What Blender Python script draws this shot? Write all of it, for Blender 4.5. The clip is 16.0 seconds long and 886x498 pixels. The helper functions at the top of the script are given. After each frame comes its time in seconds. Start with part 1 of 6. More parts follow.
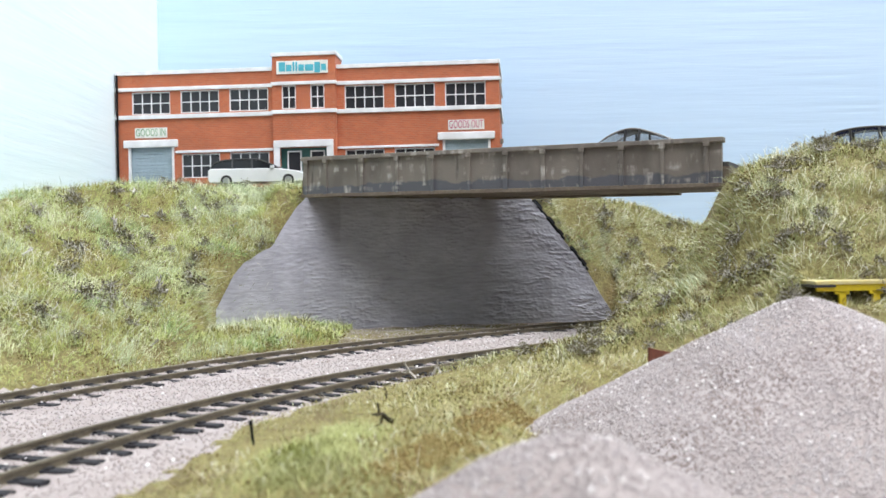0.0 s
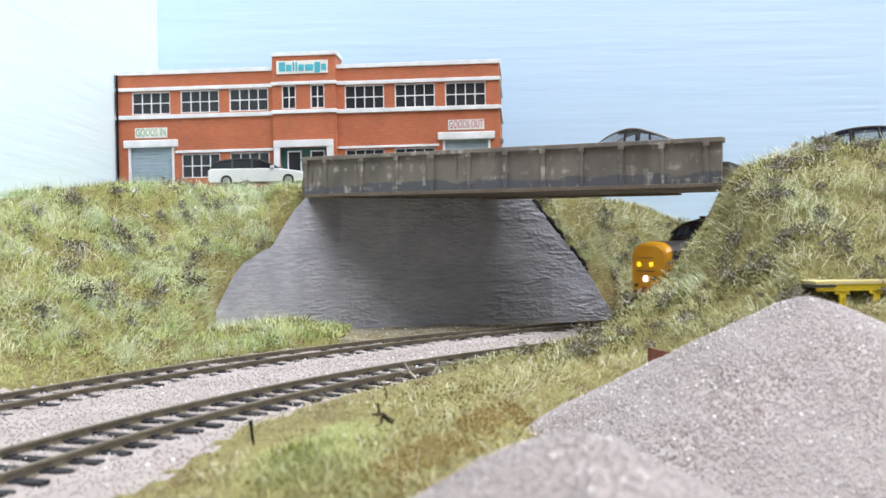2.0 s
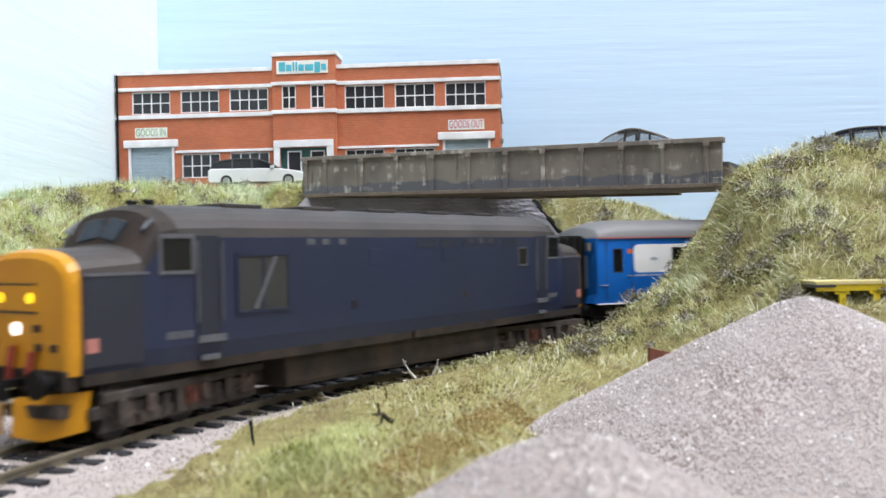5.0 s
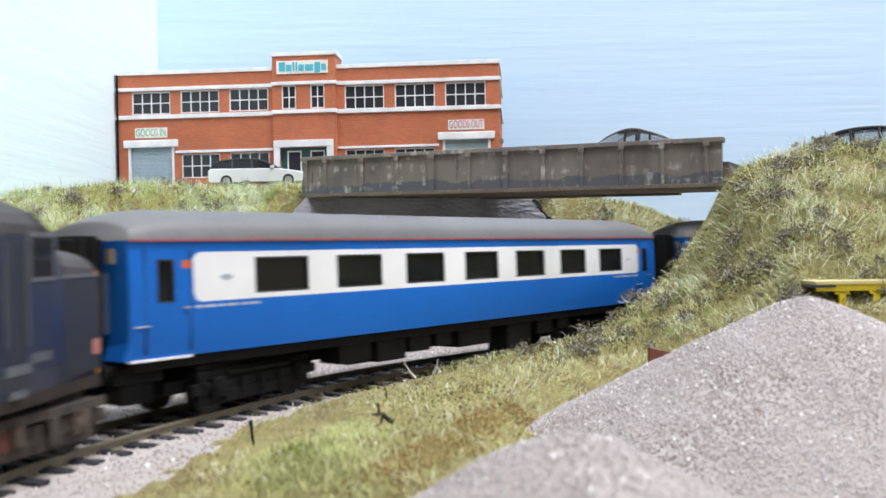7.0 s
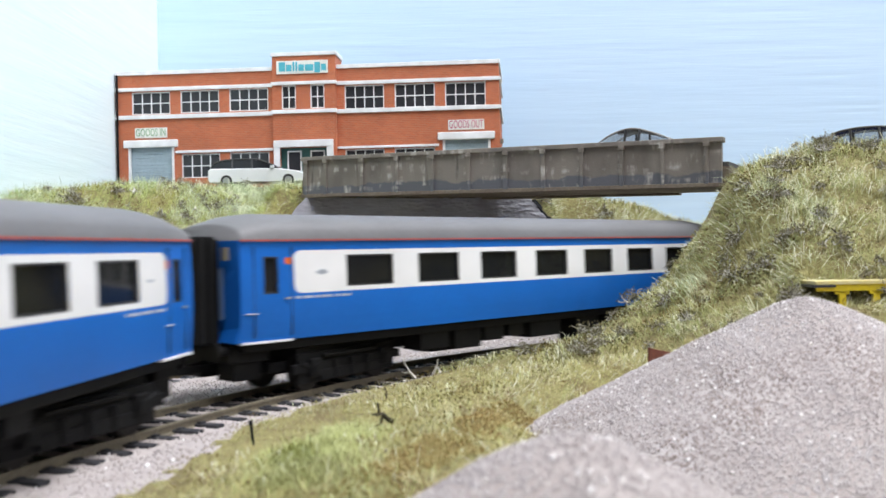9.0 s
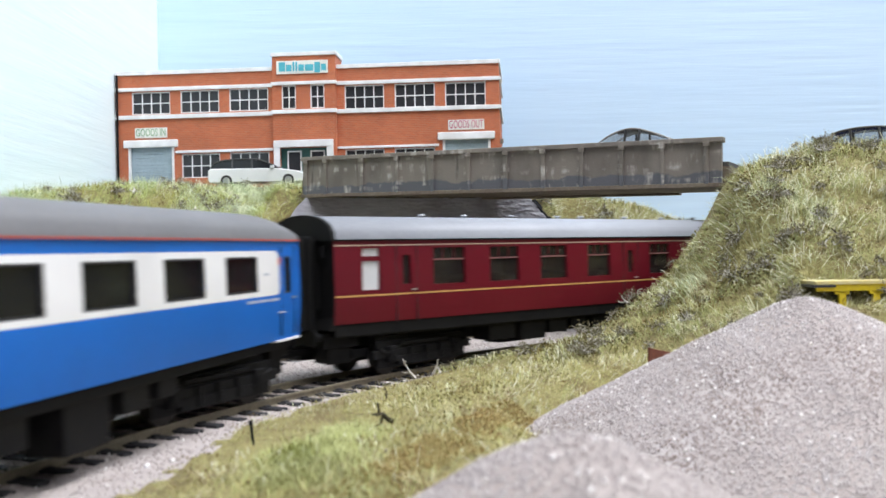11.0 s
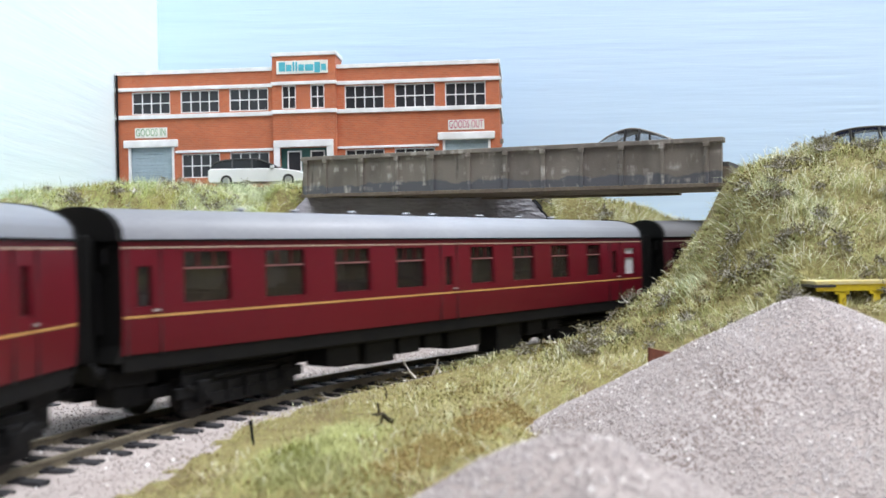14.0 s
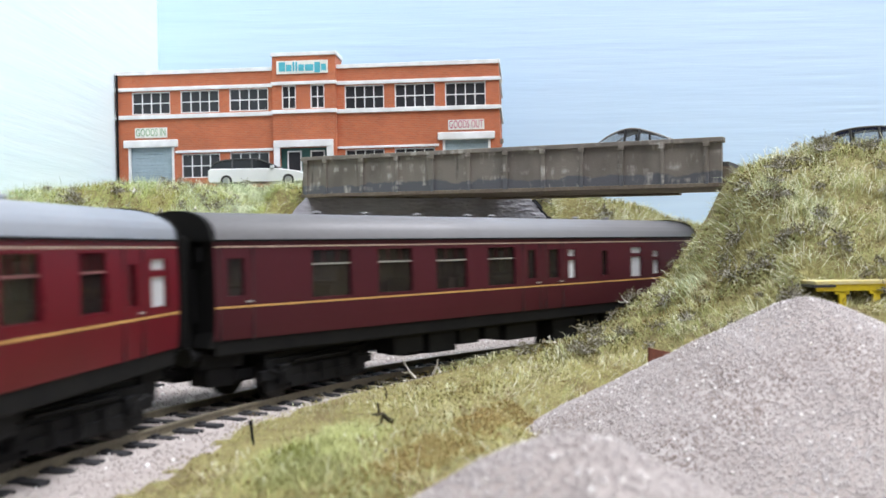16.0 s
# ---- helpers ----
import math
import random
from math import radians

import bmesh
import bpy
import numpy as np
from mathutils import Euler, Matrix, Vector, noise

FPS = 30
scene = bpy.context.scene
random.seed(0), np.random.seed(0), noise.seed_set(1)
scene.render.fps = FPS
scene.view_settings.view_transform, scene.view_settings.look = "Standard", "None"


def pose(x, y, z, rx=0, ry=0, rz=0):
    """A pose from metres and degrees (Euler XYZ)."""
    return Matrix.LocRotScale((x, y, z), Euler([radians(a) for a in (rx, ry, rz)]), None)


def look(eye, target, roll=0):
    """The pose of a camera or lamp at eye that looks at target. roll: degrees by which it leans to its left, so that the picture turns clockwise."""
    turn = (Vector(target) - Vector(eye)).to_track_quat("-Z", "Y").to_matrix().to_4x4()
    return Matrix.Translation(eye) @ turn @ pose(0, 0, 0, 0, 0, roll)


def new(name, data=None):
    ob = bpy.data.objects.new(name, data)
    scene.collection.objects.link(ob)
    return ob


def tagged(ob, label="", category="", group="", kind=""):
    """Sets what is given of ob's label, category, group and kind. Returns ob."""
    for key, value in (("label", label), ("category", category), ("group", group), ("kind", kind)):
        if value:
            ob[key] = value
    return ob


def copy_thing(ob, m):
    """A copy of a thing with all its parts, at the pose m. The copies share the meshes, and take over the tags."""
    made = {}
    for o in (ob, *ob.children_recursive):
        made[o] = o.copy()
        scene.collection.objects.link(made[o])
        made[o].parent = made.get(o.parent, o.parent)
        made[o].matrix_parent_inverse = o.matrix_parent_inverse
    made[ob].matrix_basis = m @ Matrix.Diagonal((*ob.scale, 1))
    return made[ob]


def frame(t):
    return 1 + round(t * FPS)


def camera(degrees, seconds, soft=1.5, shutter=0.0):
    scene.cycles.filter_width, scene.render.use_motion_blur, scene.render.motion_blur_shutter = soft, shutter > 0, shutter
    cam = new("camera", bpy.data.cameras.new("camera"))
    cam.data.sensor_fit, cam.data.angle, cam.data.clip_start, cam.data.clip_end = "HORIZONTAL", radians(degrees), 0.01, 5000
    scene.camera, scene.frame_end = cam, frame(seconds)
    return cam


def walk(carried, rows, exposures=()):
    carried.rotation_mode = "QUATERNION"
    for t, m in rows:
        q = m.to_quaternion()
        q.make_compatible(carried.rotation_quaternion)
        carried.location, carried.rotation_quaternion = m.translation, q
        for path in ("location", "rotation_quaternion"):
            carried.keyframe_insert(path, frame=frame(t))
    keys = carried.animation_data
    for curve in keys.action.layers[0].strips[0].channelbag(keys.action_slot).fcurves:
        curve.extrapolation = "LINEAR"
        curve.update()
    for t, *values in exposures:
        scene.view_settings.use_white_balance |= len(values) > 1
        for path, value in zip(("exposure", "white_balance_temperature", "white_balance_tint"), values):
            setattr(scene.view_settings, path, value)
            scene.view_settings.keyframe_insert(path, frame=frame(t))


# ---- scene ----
# A model railway at 1:76. Lengths below are in millimetres of the model; MM turns them into metres.
MM = 0.001
EYE_Z = 45.0            # lens height over the baseboard
RAIL_Z = 5.0            # top of the rails

cam = camera(49.0, 16.0, soft=1.5, shutter=0.6)
cam.data.dof.use_dof, cam.data.dof.focus_distance, cam.data.dof.aperture_fstop = True, 0.46, 38.0
EYE = Vector((0, 0, EYE_Z * MM))
STAND = look(EYE, EYE + Vector((0, 1, 0)), -1.09)
walk(cam, [(0.0, STAND), (16.0, STAND)])

# ---- light: daylight from windows of the room ----
world = bpy.data.worlds.new("room_air")
scene.world = world
world.use_nodes = True
world.node_tree.nodes["Background"].inputs[0].default_value = (0.75, 0.88, 1.0, 1)
world.node_tree.nodes["Background"].inputs[1].default_value = 0.04


def area_lamp(name, eye, target, wide, high, watts, colour):
    data = bpy.data.lights.new(name, "AREA")
    data.shape, data.size, data.size_y, data.energy, data.color = "RECTANGLE", wide, high, watts, colour
    lamp = new(name, data)
    lamp.matrix_world = look(eye, target)
    return lamp


area_lamp("window_daylight", (1.25, -0.60, 1.50), (-0.1, 0.5, 0.1), 1.6, 1.1, 44, (0.935, 0.945, 1.0))
area_lamp("roof_window_daylight", (0.30, 0.16, 1.55), (0.0, 0.45, 0.0), 1.5, 0.8, 100, (0.935, 0.945, 1.0))
scene.view_settings.exposure = -0.66


# ---- materials ----
def material(name, colour, rough=0.6, metal=0.0, dark=None, scale=300.0, fine=2500.0, bump=0.15, amount=0.5, depth=0.0003, spec=0.5):
    """A surface with variation at two scales and fine relief. dark: the second colour of the large variation."""
    mat = bpy.data.materials.new(name)
    mat.use_nodes = True
    tree = mat.node_tree
    bsdf = tree.nodes["Principled BSDF"]
    bsdf.inputs["Roughness"].default_value, bsdf.inputs["Metallic"].default_value = rough, metal
    bsdf.inputs["Specular IOR Level"].default_value = spec
    dark = dark or tuple(c * 0.8 for c in colour)
    tex = tree.nodes.new("ShaderNodeTexCoord")
    big, small = tree.nodes.new("ShaderNodeTexNoise"), tree.nodes.new("ShaderNodeTexNoise")
    big.inputs["Scale"].default_value, small.inputs["Scale"].default_value = scale, fine
    big.inputs["Detail"].default_value = 5
    tree.links.new(tex.outputs["Object"], big.inputs["Vector"])
    tree.links.new(tex.outputs["Object"], small.inputs["Vector"])
    ramp = tree.nodes.new("ShaderNodeMapRange")
    ramp.inputs["From Min"].default_value, ramp.inputs["From Max"].default_value = 0.35, 0.65
    tree.links.new(big.outputs["Fac"], ramp.inputs["Value"])
    mix = tree.nodes.new("ShaderNodeMix")
    mix.data_type = "RGBA"
    mix.inputs["A"].default_value, mix.inputs["B"].default_value = (*colour, 1), (*dark, 1)
    tree.links.new(ramp.outputs["Result"], mix.inputs["Factor"])
    grain = tree.nodes.new("ShaderNodeMix")
    grain.data_type, grain.blend_type = "RGBA", "OVERLAY"
    grain.inputs["Factor"].default_value = amount
    tree.links.new(mix.outputs["Result"], grain.inputs["A"])
    tree.links.new(small.outputs["Color"], grain.inputs["B"])
    hue = tree.nodes.new("ShaderNodeHueSaturation")
    hue.inputs["Saturation"].default_value = 1.0
    tree.links.new(small.outputs["Fac"], grain.inputs["B"])
    tree.links.new(grain.outputs["Result"], hue.inputs["Color"])
    tree.links.new(hue.outputs["Color"], bsdf.inputs["Base Color"])
    if bump:
        node = tree.nodes.new("ShaderNodeBump")
        node.inputs["Strength"].default_value, node.inputs["Distance"].default_value = bump, depth
        tree.links.new(small.outputs["Fac"], node.inputs["Height"])
        tree.links.new(node.outputs["Normal"], bsdf.inputs["Normal"])
    return mat


def island_material(name, colours, rough=0.8, scale=60.0, spec=0.2, detail=3, own=0.45):
    """For many loose pieces: a random colour each, over a slow change of tone from place to place."""
    mat = bpy.data.materials.new(name)
    mat.use_nodes = True
    tree = mat.node_tree
    bsdf = tree.nodes["Principled BSDF"]
    bsdf.inputs["Roughness"].default_value = rough
    bsdf.inputs["Specular IOR Level"].default_value = spec
    geo, tex, slow = tree.nodes.new("ShaderNodeNewGeometry"), tree.nodes.new("ShaderNodeTexCoord"), tree.nodes.new("ShaderNodeTexNoise")
    slow.inputs["Scale"].default_value, slow.inputs["Detail"].default_value = scale, detail
    tree.links.new(tex.outputs["Object"], slow.inputs["Vector"])
    spread = tree.nodes.new("ShaderNodeMapRange")
    spread.inputs["From Min"].default_value, spread.inputs["From Max"].default_value = 0.3, 0.7
    tree.links.new(slow.outputs["Fac"], spread.inputs["Value"])
    add = tree.nodes.new("ShaderNodeMath")
    add.operation = "MULTIPLY_ADD"
    add.inputs[1].default_value = own
    tree.links.new(geo.outputs["Random Per Island"], add.inputs[0])
    half = tree.nodes.new("ShaderNodeMath")
    half.operation = "MULTIPLY"
    half.inputs[1].default_value = 1 - own
    tree.links.new(spread.outputs["Result"], half.inputs[0])
    tree.links.new(half.outputs["Value"], add.inputs[2])
    ramp = tree.nodes.new("ShaderNodeValToRGB")
    while len(ramp.color_ramp.elements) < len(colours):
        ramp.color_ramp.elements.new(0.5)
    for i, colour in enumerate(colours):
        ramp.color_ramp.elements[i].position = i / (len(colours) - 1)
        ramp.color_ramp.elements[i].color = (*colour, 1)
    tree.links.new(add.outputs["Value"], ramp.inputs["Fac"])
    tree.links.new(ramp.outputs["Color"], bsdf.inputs["Base Color"])
    return mat


ROOM_WALL = material("pale_wall_paint", (0.50, 0.50, 0.50), 0.8, scale=3, fine=80, amount=0.1)
ROOM_FLOOR = material("floor_wood", (0.30, 0.20, 0.12), 0.5, scale=5, fine=60, amount=0.4)
GRAVEL = material("ballast_fine", (0.43, 0.385, 0.365), 0.9, dark=(0.37, 0.325, 0.305), scale=70, fine=1700, amount=0.35, bump=0.3, depth=0.0005)
SOIL = material("grassy_soil", (0.24, 0.22, 0.085), 0.95, dark=(0.15, 0.115, 0.045), scale=75, fine=700, amount=0.7, bump=0.8, depth=0.001)
SLATE = material("grey_stone_paint", (0.40, 0.40, 0.44), 0.38, dark=(0.33, 0.33, 0.365), scale=40, fine=500, amount=0.3, bump=0.5, depth=0.0005)
for node in [n for n in SLATE.node_tree.nodes if n.type == "TEX_NOISE" and n.inputs["Scale"].default_value == 500]:
    level = SLATE.node_tree.nodes.new("ShaderNodeMapping")
    level.inputs["Scale"].default_value = (0.25, 0.25, 1.6)
    SLATE.node_tree.links.new(node.inputs["Vector"].links[0].from_socket, level.inputs["Vector"])
    SLATE.node_tree.links.new(level.outputs["Vector"], node.inputs["Vector"])
WHITE = material("white_paint", (0.80, 0.80, 0.80), 0.6, scale=100, fine=900, amount=0.1)
RAIL = material("rusty_rail", (0.19, 0.165, 0.115), 0.55, metal=0.15, dark=(0.14, 0.12, 0.085), scale=100, fine=900, amount=0.4)
SLEEPER = material("dark_sleeper", (0.032, 0.032, 0.036), 0.75, spec=0.25, scale=300, fine=1500, amount=0.4)
TAR = material("road_tar", (0.07, 0.07, 0.07), 0.85, scale=60, fine=1200, amount=0.4)
BLUE = material("coach_blue", (0.010, 0.15, 0.58), 0.35, spec=0.28, scale=20, fine=900, amount=0.06, bump=0.02)
MAROON = material("coach_maroon", (0.13, 0.006, 0.015), 0.36, scale=20, fine=900, amount=0.06, bump=0.02, spec=0.28)
DARK_MAROON = material("dull_maroon", (0.066, 0.009, 0.016), 0.45, scale=20, fine=900, amount=0.06, bump=0.02, spec=0.3)
NAVY = material("loco_navy", (0.020, 0.028, 0.066), 0.32, dark=(0.016, 0.022, 0.052), scale=30, fine=900, amount=0.15, bump=0.03)
YELLOW = material("warning_yellow", (0.66, 0.31, 0.008), 0.4, dark=(0.58, 0.26, 0.008), scale=60, fine=900, amount=0.12, bump=0.03)
ROOF_GREY = material("roof_grey", (0.155, 0.155, 0.16), 0.55, dark=(0.13, 0.13, 0.135), scale=30, fine=900, amount=0.15, bump=0.03)
PALE_ROOF = material("pale_roof_grey", (0.31, 0.33, 0.365), 0.5, dark=(0.27, 0.29, 0.325), scale=30, fine=900, amount=0.12, bump=0.03)
BLACK = material("underframe_black", (0.007, 0.007, 0.008), 0.6, dark=(0.010, 0.010, 0.010), scale=150, fine=900, amount=0.3, spec=0.12)
CREAM = material("coach_white", (0.90, 0.905, 0.91), 0.35, scale=20, fine=900, amount=0.04, bump=0.02)
GLASS_DARK = material("dark_window_glass", (0.012, 0.013, 0.015), 0.08, spec=0.28, scale=20, fine=100, amount=0.05, bump=0)
CAR_WHITE = material("white_car_paint", (0.78, 0.79, 0.80), 0.25, scale=20, fine=900, amount=0.03, bump=0)
CAR_GREY = material("grey_car_paint", (0.23, 0.22, 0.21), 0.3, scale=20, fine=900, amount=0.03, bump=0)
CAR_NAVY = material("navy_car_paint", (0.03, 0.04, 0.17), 0.25, scale=20, fine=900, amount=0.03, bump=0)
PLASTIC_YELLOW = material("yellow_plastic", (0.72, 0.55, 0.01), 0.4, scale=80, fine=900, amount=0.1, bump=0.03)
PLASTIC_TOP = material("worn_yellow_top", (0.62, 0.52, 0.16), 0.5, dark=(0.60, 0.55, 0.35), scale=120, fine=900, amount=0.2, bump=0.05)
DULL_ROOF = material("dull_roof_grey", (0.20, 0.20, 0.21), 0.5, dark=(0.17, 0.17, 0.18), scale=30, fine=900, amount=0.12, bump=0.03)
RUST = material("rusty_brown", (0.17, 0.055, 0.03), 0.8, scale=150, fine=900, amount=0.4)


BOARD = material("board_wood", (0.35, 0.27, 0.18), 0.8, scale=8, fine=90, amount=0.3)
UNDERSIDE = material("brown_deck_concrete", (0.20, 0.165, 0.125), 0.85, dark=(0.14, 0.11, 0.085), scale=50, fine=700, amount=0.4)
PANE = material("dusky_pane", (0.03, 0.03, 0.035), 0.12, scale=100, fine=400, amount=0.2, bump=0)
SHADE = material("interior_shade", (0.05, 0.045, 0.04), 0.9, scale=60, fine=400, amount=0.2)
SHUTTER = material("shutter_grey", (0.33, 0.42, 0.47), 0.5, scale=80, fine=600, amount=0.12)
DOOR_GREEN = material("dark_green_paint", (0.02, 0.10, 0.09), 0.5, scale=80, fine=600, amount=0.12)
SIGN_WHITE = material("sign_white", (0.78, 0.78, 0.72), 0.6, scale=80, fine=600, amount=0.06)
SIGN_GREEN = material("sign_green", (0.16, 0.34, 0.15), 0.6, scale=80, fine=600, amount=0.06)
SIGN_RED = material("sign_crimson", (0.50, 0.03, 0.13), 0.6, scale=80, fine=600, amount=0.06)
SIGN_TEAL = material("sign_teal", (0.08, 0.43, 0.52), 0.6, scale=80, fine=600, amount=0.06)
DARK_TRIM = material("dark_trim", (0.03, 0.03, 0.032), 0.4, scale=80, fine=600, amount=0.1)
TYRE = material("tyre_rubber", (0.02, 0.02, 0.02), 0.8, scale=80, fine=600, amount=0.2)
RIM = material("rim_silver", (0.45, 0.45, 0.46), 0.35, metal=0.8, scale=80, fine=600, amount=0.1)
LAMP_CLEAR = material("lamp_lens", (0.6, 0.62, 0.65), 0.1, scale=80, fine=600, amount=0.1)
LAMP_RED = material("lamp_red", (0.35, 0.02, 0.02), 0.2, scale=80, fine=600, amount=0.1)


def streaky(name, colour, second, third):
    """Brushed board paint: long level strokes in three tones."""
    mat = bpy.data.materials.new(name)
    mat.use_nodes = True
    tree = mat.node_tree
    bsdf = tree.nodes["Principled BSDF"]
    bsdf.inputs["Roughness"].default_value = 0.6
    tex = tree.nodes.new("ShaderNodeTexCoord")
    last = None
    for scale, pick, fac in (((3, 3, 34), second, 0.8), ((9, 9, 150), third, 0.5), ((1.6, 1.6, 2.2), second, 0.6)):
        mapping, tone, spread, mix = tree.nodes.new("ShaderNodeMapping"), tree.nodes.new("ShaderNodeTexNoise"), tree.nodes.new("ShaderNodeMapRange"), tree.nodes.new("ShaderNodeMix")
        mapping.inputs["Scale"].default_value = scale
        mapping.inputs["Rotation"].default_value = (0, 0.05, 0)
        tone.inputs["Scale"].default_value, tone.inputs["Detail"].default_value = 1.0, 4
        spread.inputs["From Min"].default_value, spread.inputs["From Max"].default_value, spread.inputs["To Max"].default_value = 0.4, 0.7, fac
        mix.data_type = "RGBA"
        tree.links.new(tex.outputs["Object"], mapping.inputs["Vector"])
        tree.links.new(mapping.outputs["Vector"], tone.inputs["Vector"])
        tree.links.new(tone.outputs["Fac"], spread.inputs["Value"])
        tree.links.new(spread.outputs["Result"], mix.inputs["Factor"])
        mix.inputs["A"].default_value, mix.inputs["B"].default_value = (*colour, 1), (*pick, 1)
        if last:
            tree.links.new(last.outputs["Result"], mix.inputs["A"])
        last = mix
        if scale[2] == 150:
            bump = tree.nodes.new("ShaderNodeBump")
            bump.inputs["Strength"].default_value, bump.inputs["Distance"].default_value = 0.35, 0.0012
            tree.links.new(tone.outputs["Fac"], bump.inputs["Height"])
            tree.links.new(bump.outputs["Normal"], bsdf.inputs["Normal"])
    tree.links.new(last.outputs["Result"], bsdf.inputs["Base Color"])
    return mat


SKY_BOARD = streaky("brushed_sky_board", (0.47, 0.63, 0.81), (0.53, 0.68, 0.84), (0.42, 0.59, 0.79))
# paler than the back board: the stronger light on this side is in the colour
SIDE_BOARD_LIT = streaky("brushed_side_board_lit", (0.76, 0.93, 0.97), (0.82, 0.94, 0.97), (0.71, 0.91, 0.96))


def stained_concrete():
    """Grey-brown concrete: a bluish damp strip along the foot with a ragged edge, pale runs and dark grime."""
    mat = bpy.data.materials.new("stained_concrete")
    mat.use_nodes = True
    tree = mat.node_tree
    bsdf = tree.nodes["Principled BSDF"]
    bsdf.inputs["Roughness"].default_value = 0.7
    tex, split = tree.nodes.new("ShaderNodeTexCoord"), tree.nodes.new("ShaderNodeSeparateXYZ")
    tree.links.new(tex.outputs["Object"], split.inputs[0])

    def layer(scale, lo, hi, size=1.0):
        mapping, tone, spread = tree.nodes.new("ShaderNodeMapping"), tree.nodes.new("ShaderNodeTexNoise"), tree.nodes.new("ShaderNodeMapRange")
        mapping.inputs["Scale"].default_value = scale
        tone.inputs["Scale"].default_value, tone.inputs["Detail"].default_value = size, 5
        spread.inputs["From Min"].default_value, spread.inputs["From Max"].default_value = lo, hi
        tree.links.new(tex.outputs["Object"], mapping.inputs["Vector"])
        tree.links.new(mapping.outputs["Vector"], tone.inputs["Vector"])
        tree.links.new(tone.outputs["Fac"], spread.inputs["Value"])
        return tone, spread.outputs["Result"]

    def blend(a, colour, fac):
        mix = tree.nodes.new("ShaderNodeMix")
        mix.data_type = "RGBA"
        if isinstance(a, tuple):
            mix.inputs["A"].default_value = (*a, 1)
        else:
            tree.links.new(a, mix.inputs["A"])
        mix.inputs["B"].default_value = (*colour, 1)
        tree.links.new(fac, mix.inputs["Factor"])
        return mix.outputs["Result"]

    def math_node(op, a, b):
        node = tree.nodes.new("ShaderNodeMath")
        node.operation, node.use_clamp = op, op != "MULTIPLY_ADD"
        for i, v in enumerate((a, b)):
            if isinstance(v, float):
                node.inputs[i].default_value = v
            else:
                tree.links.new(v, node.inputs[i])
        return node.outputs[0]

    col = blend((0.215, 0.19, 0.163), (0.14, 0.122, 0.105), layer((70, 70, 40), 0.42, 0.68)[1])
    wob = layer((90, 90, 90), 0.3, 0.7)[1]
    edge = tree.nodes.new("ShaderNodeMapRange")
    edge.inputs["From Min"].default_value, edge.inputs["From Max"].default_value = 0.0074, 0.0064
    lift = tree.nodes.new("ShaderNodeMath")
    lift.operation = "MULTIPLY_ADD"
    lift.inputs[1].default_value = 0.0028
    tree.links.new(wob, lift.inputs[0])
    tree.links.new(split.outputs["Z"], lift.inputs[2])
    tree.links.new(lift.outputs[0], edge.inputs["Value"])
    col = blend(col, (0.105, 0.11, 0.125), edge.outputs["Result"])
    runs = math_node("MULTIPLY", layer((300, 300, 90), 0.50, 0.68)[1], layer((60, 60, 190), 0.48, 0.64)[1])
    col = blend(col, (0.50, 0.475, 0.43), runs)
    col = blend(col, (0.05, 0.045, 0.04), math_node("MULTIPLY", layer((240, 240, 30), 0.64, 0.74)[1], 0.7))
    grain, fine = layer((1, 1, 1), 0.3, 0.7, 900)
    bump = tree.nodes.new("ShaderNodeBump")
    bump.inputs["Strength"].default_value, bump.inputs["Distance"].default_value = 0.5, 0.0003
    tree.links.new(grain.outputs["Fac"], bump.inputs["Height"])
    tree.links.new(bump.outputs["Normal"], bsdf.inputs["Normal"])
    tree.links.new(col, bsdf.inputs["Base Color"])
    return mat


CONCRETE = stained_concrete()


def see_through(name, tint, clear):
    """Thin glazing: partly clear, partly glossy."""
    mat = bpy.data.materials.new(name)
    mat.use_nodes = True
    tree = mat.node_tree
    bsdf = tree.nodes["Principled BSDF"]
    bsdf.inputs["Base Color"].default_value, bsdf.inputs["Roughness"].default_value = (*tint, 1), 0.06
    clearing, mix = tree.nodes.new("ShaderNodeBsdfTransparent"), tree.nodes.new("ShaderNodeMixShader")
    mix.inputs[0].default_value = clear
    tree.links.new(bsdf.outputs[0], mix.inputs[1])
    tree.links.new(clearing.outputs[0], mix.inputs[2])
    tree.links.new(mix.outputs[0], tree.nodes["Material Output"].inputs["Surface"])
    return mat


CAR_GLASS = see_through("car_glass", (0.10, 0.11, 0.12), 0.65)


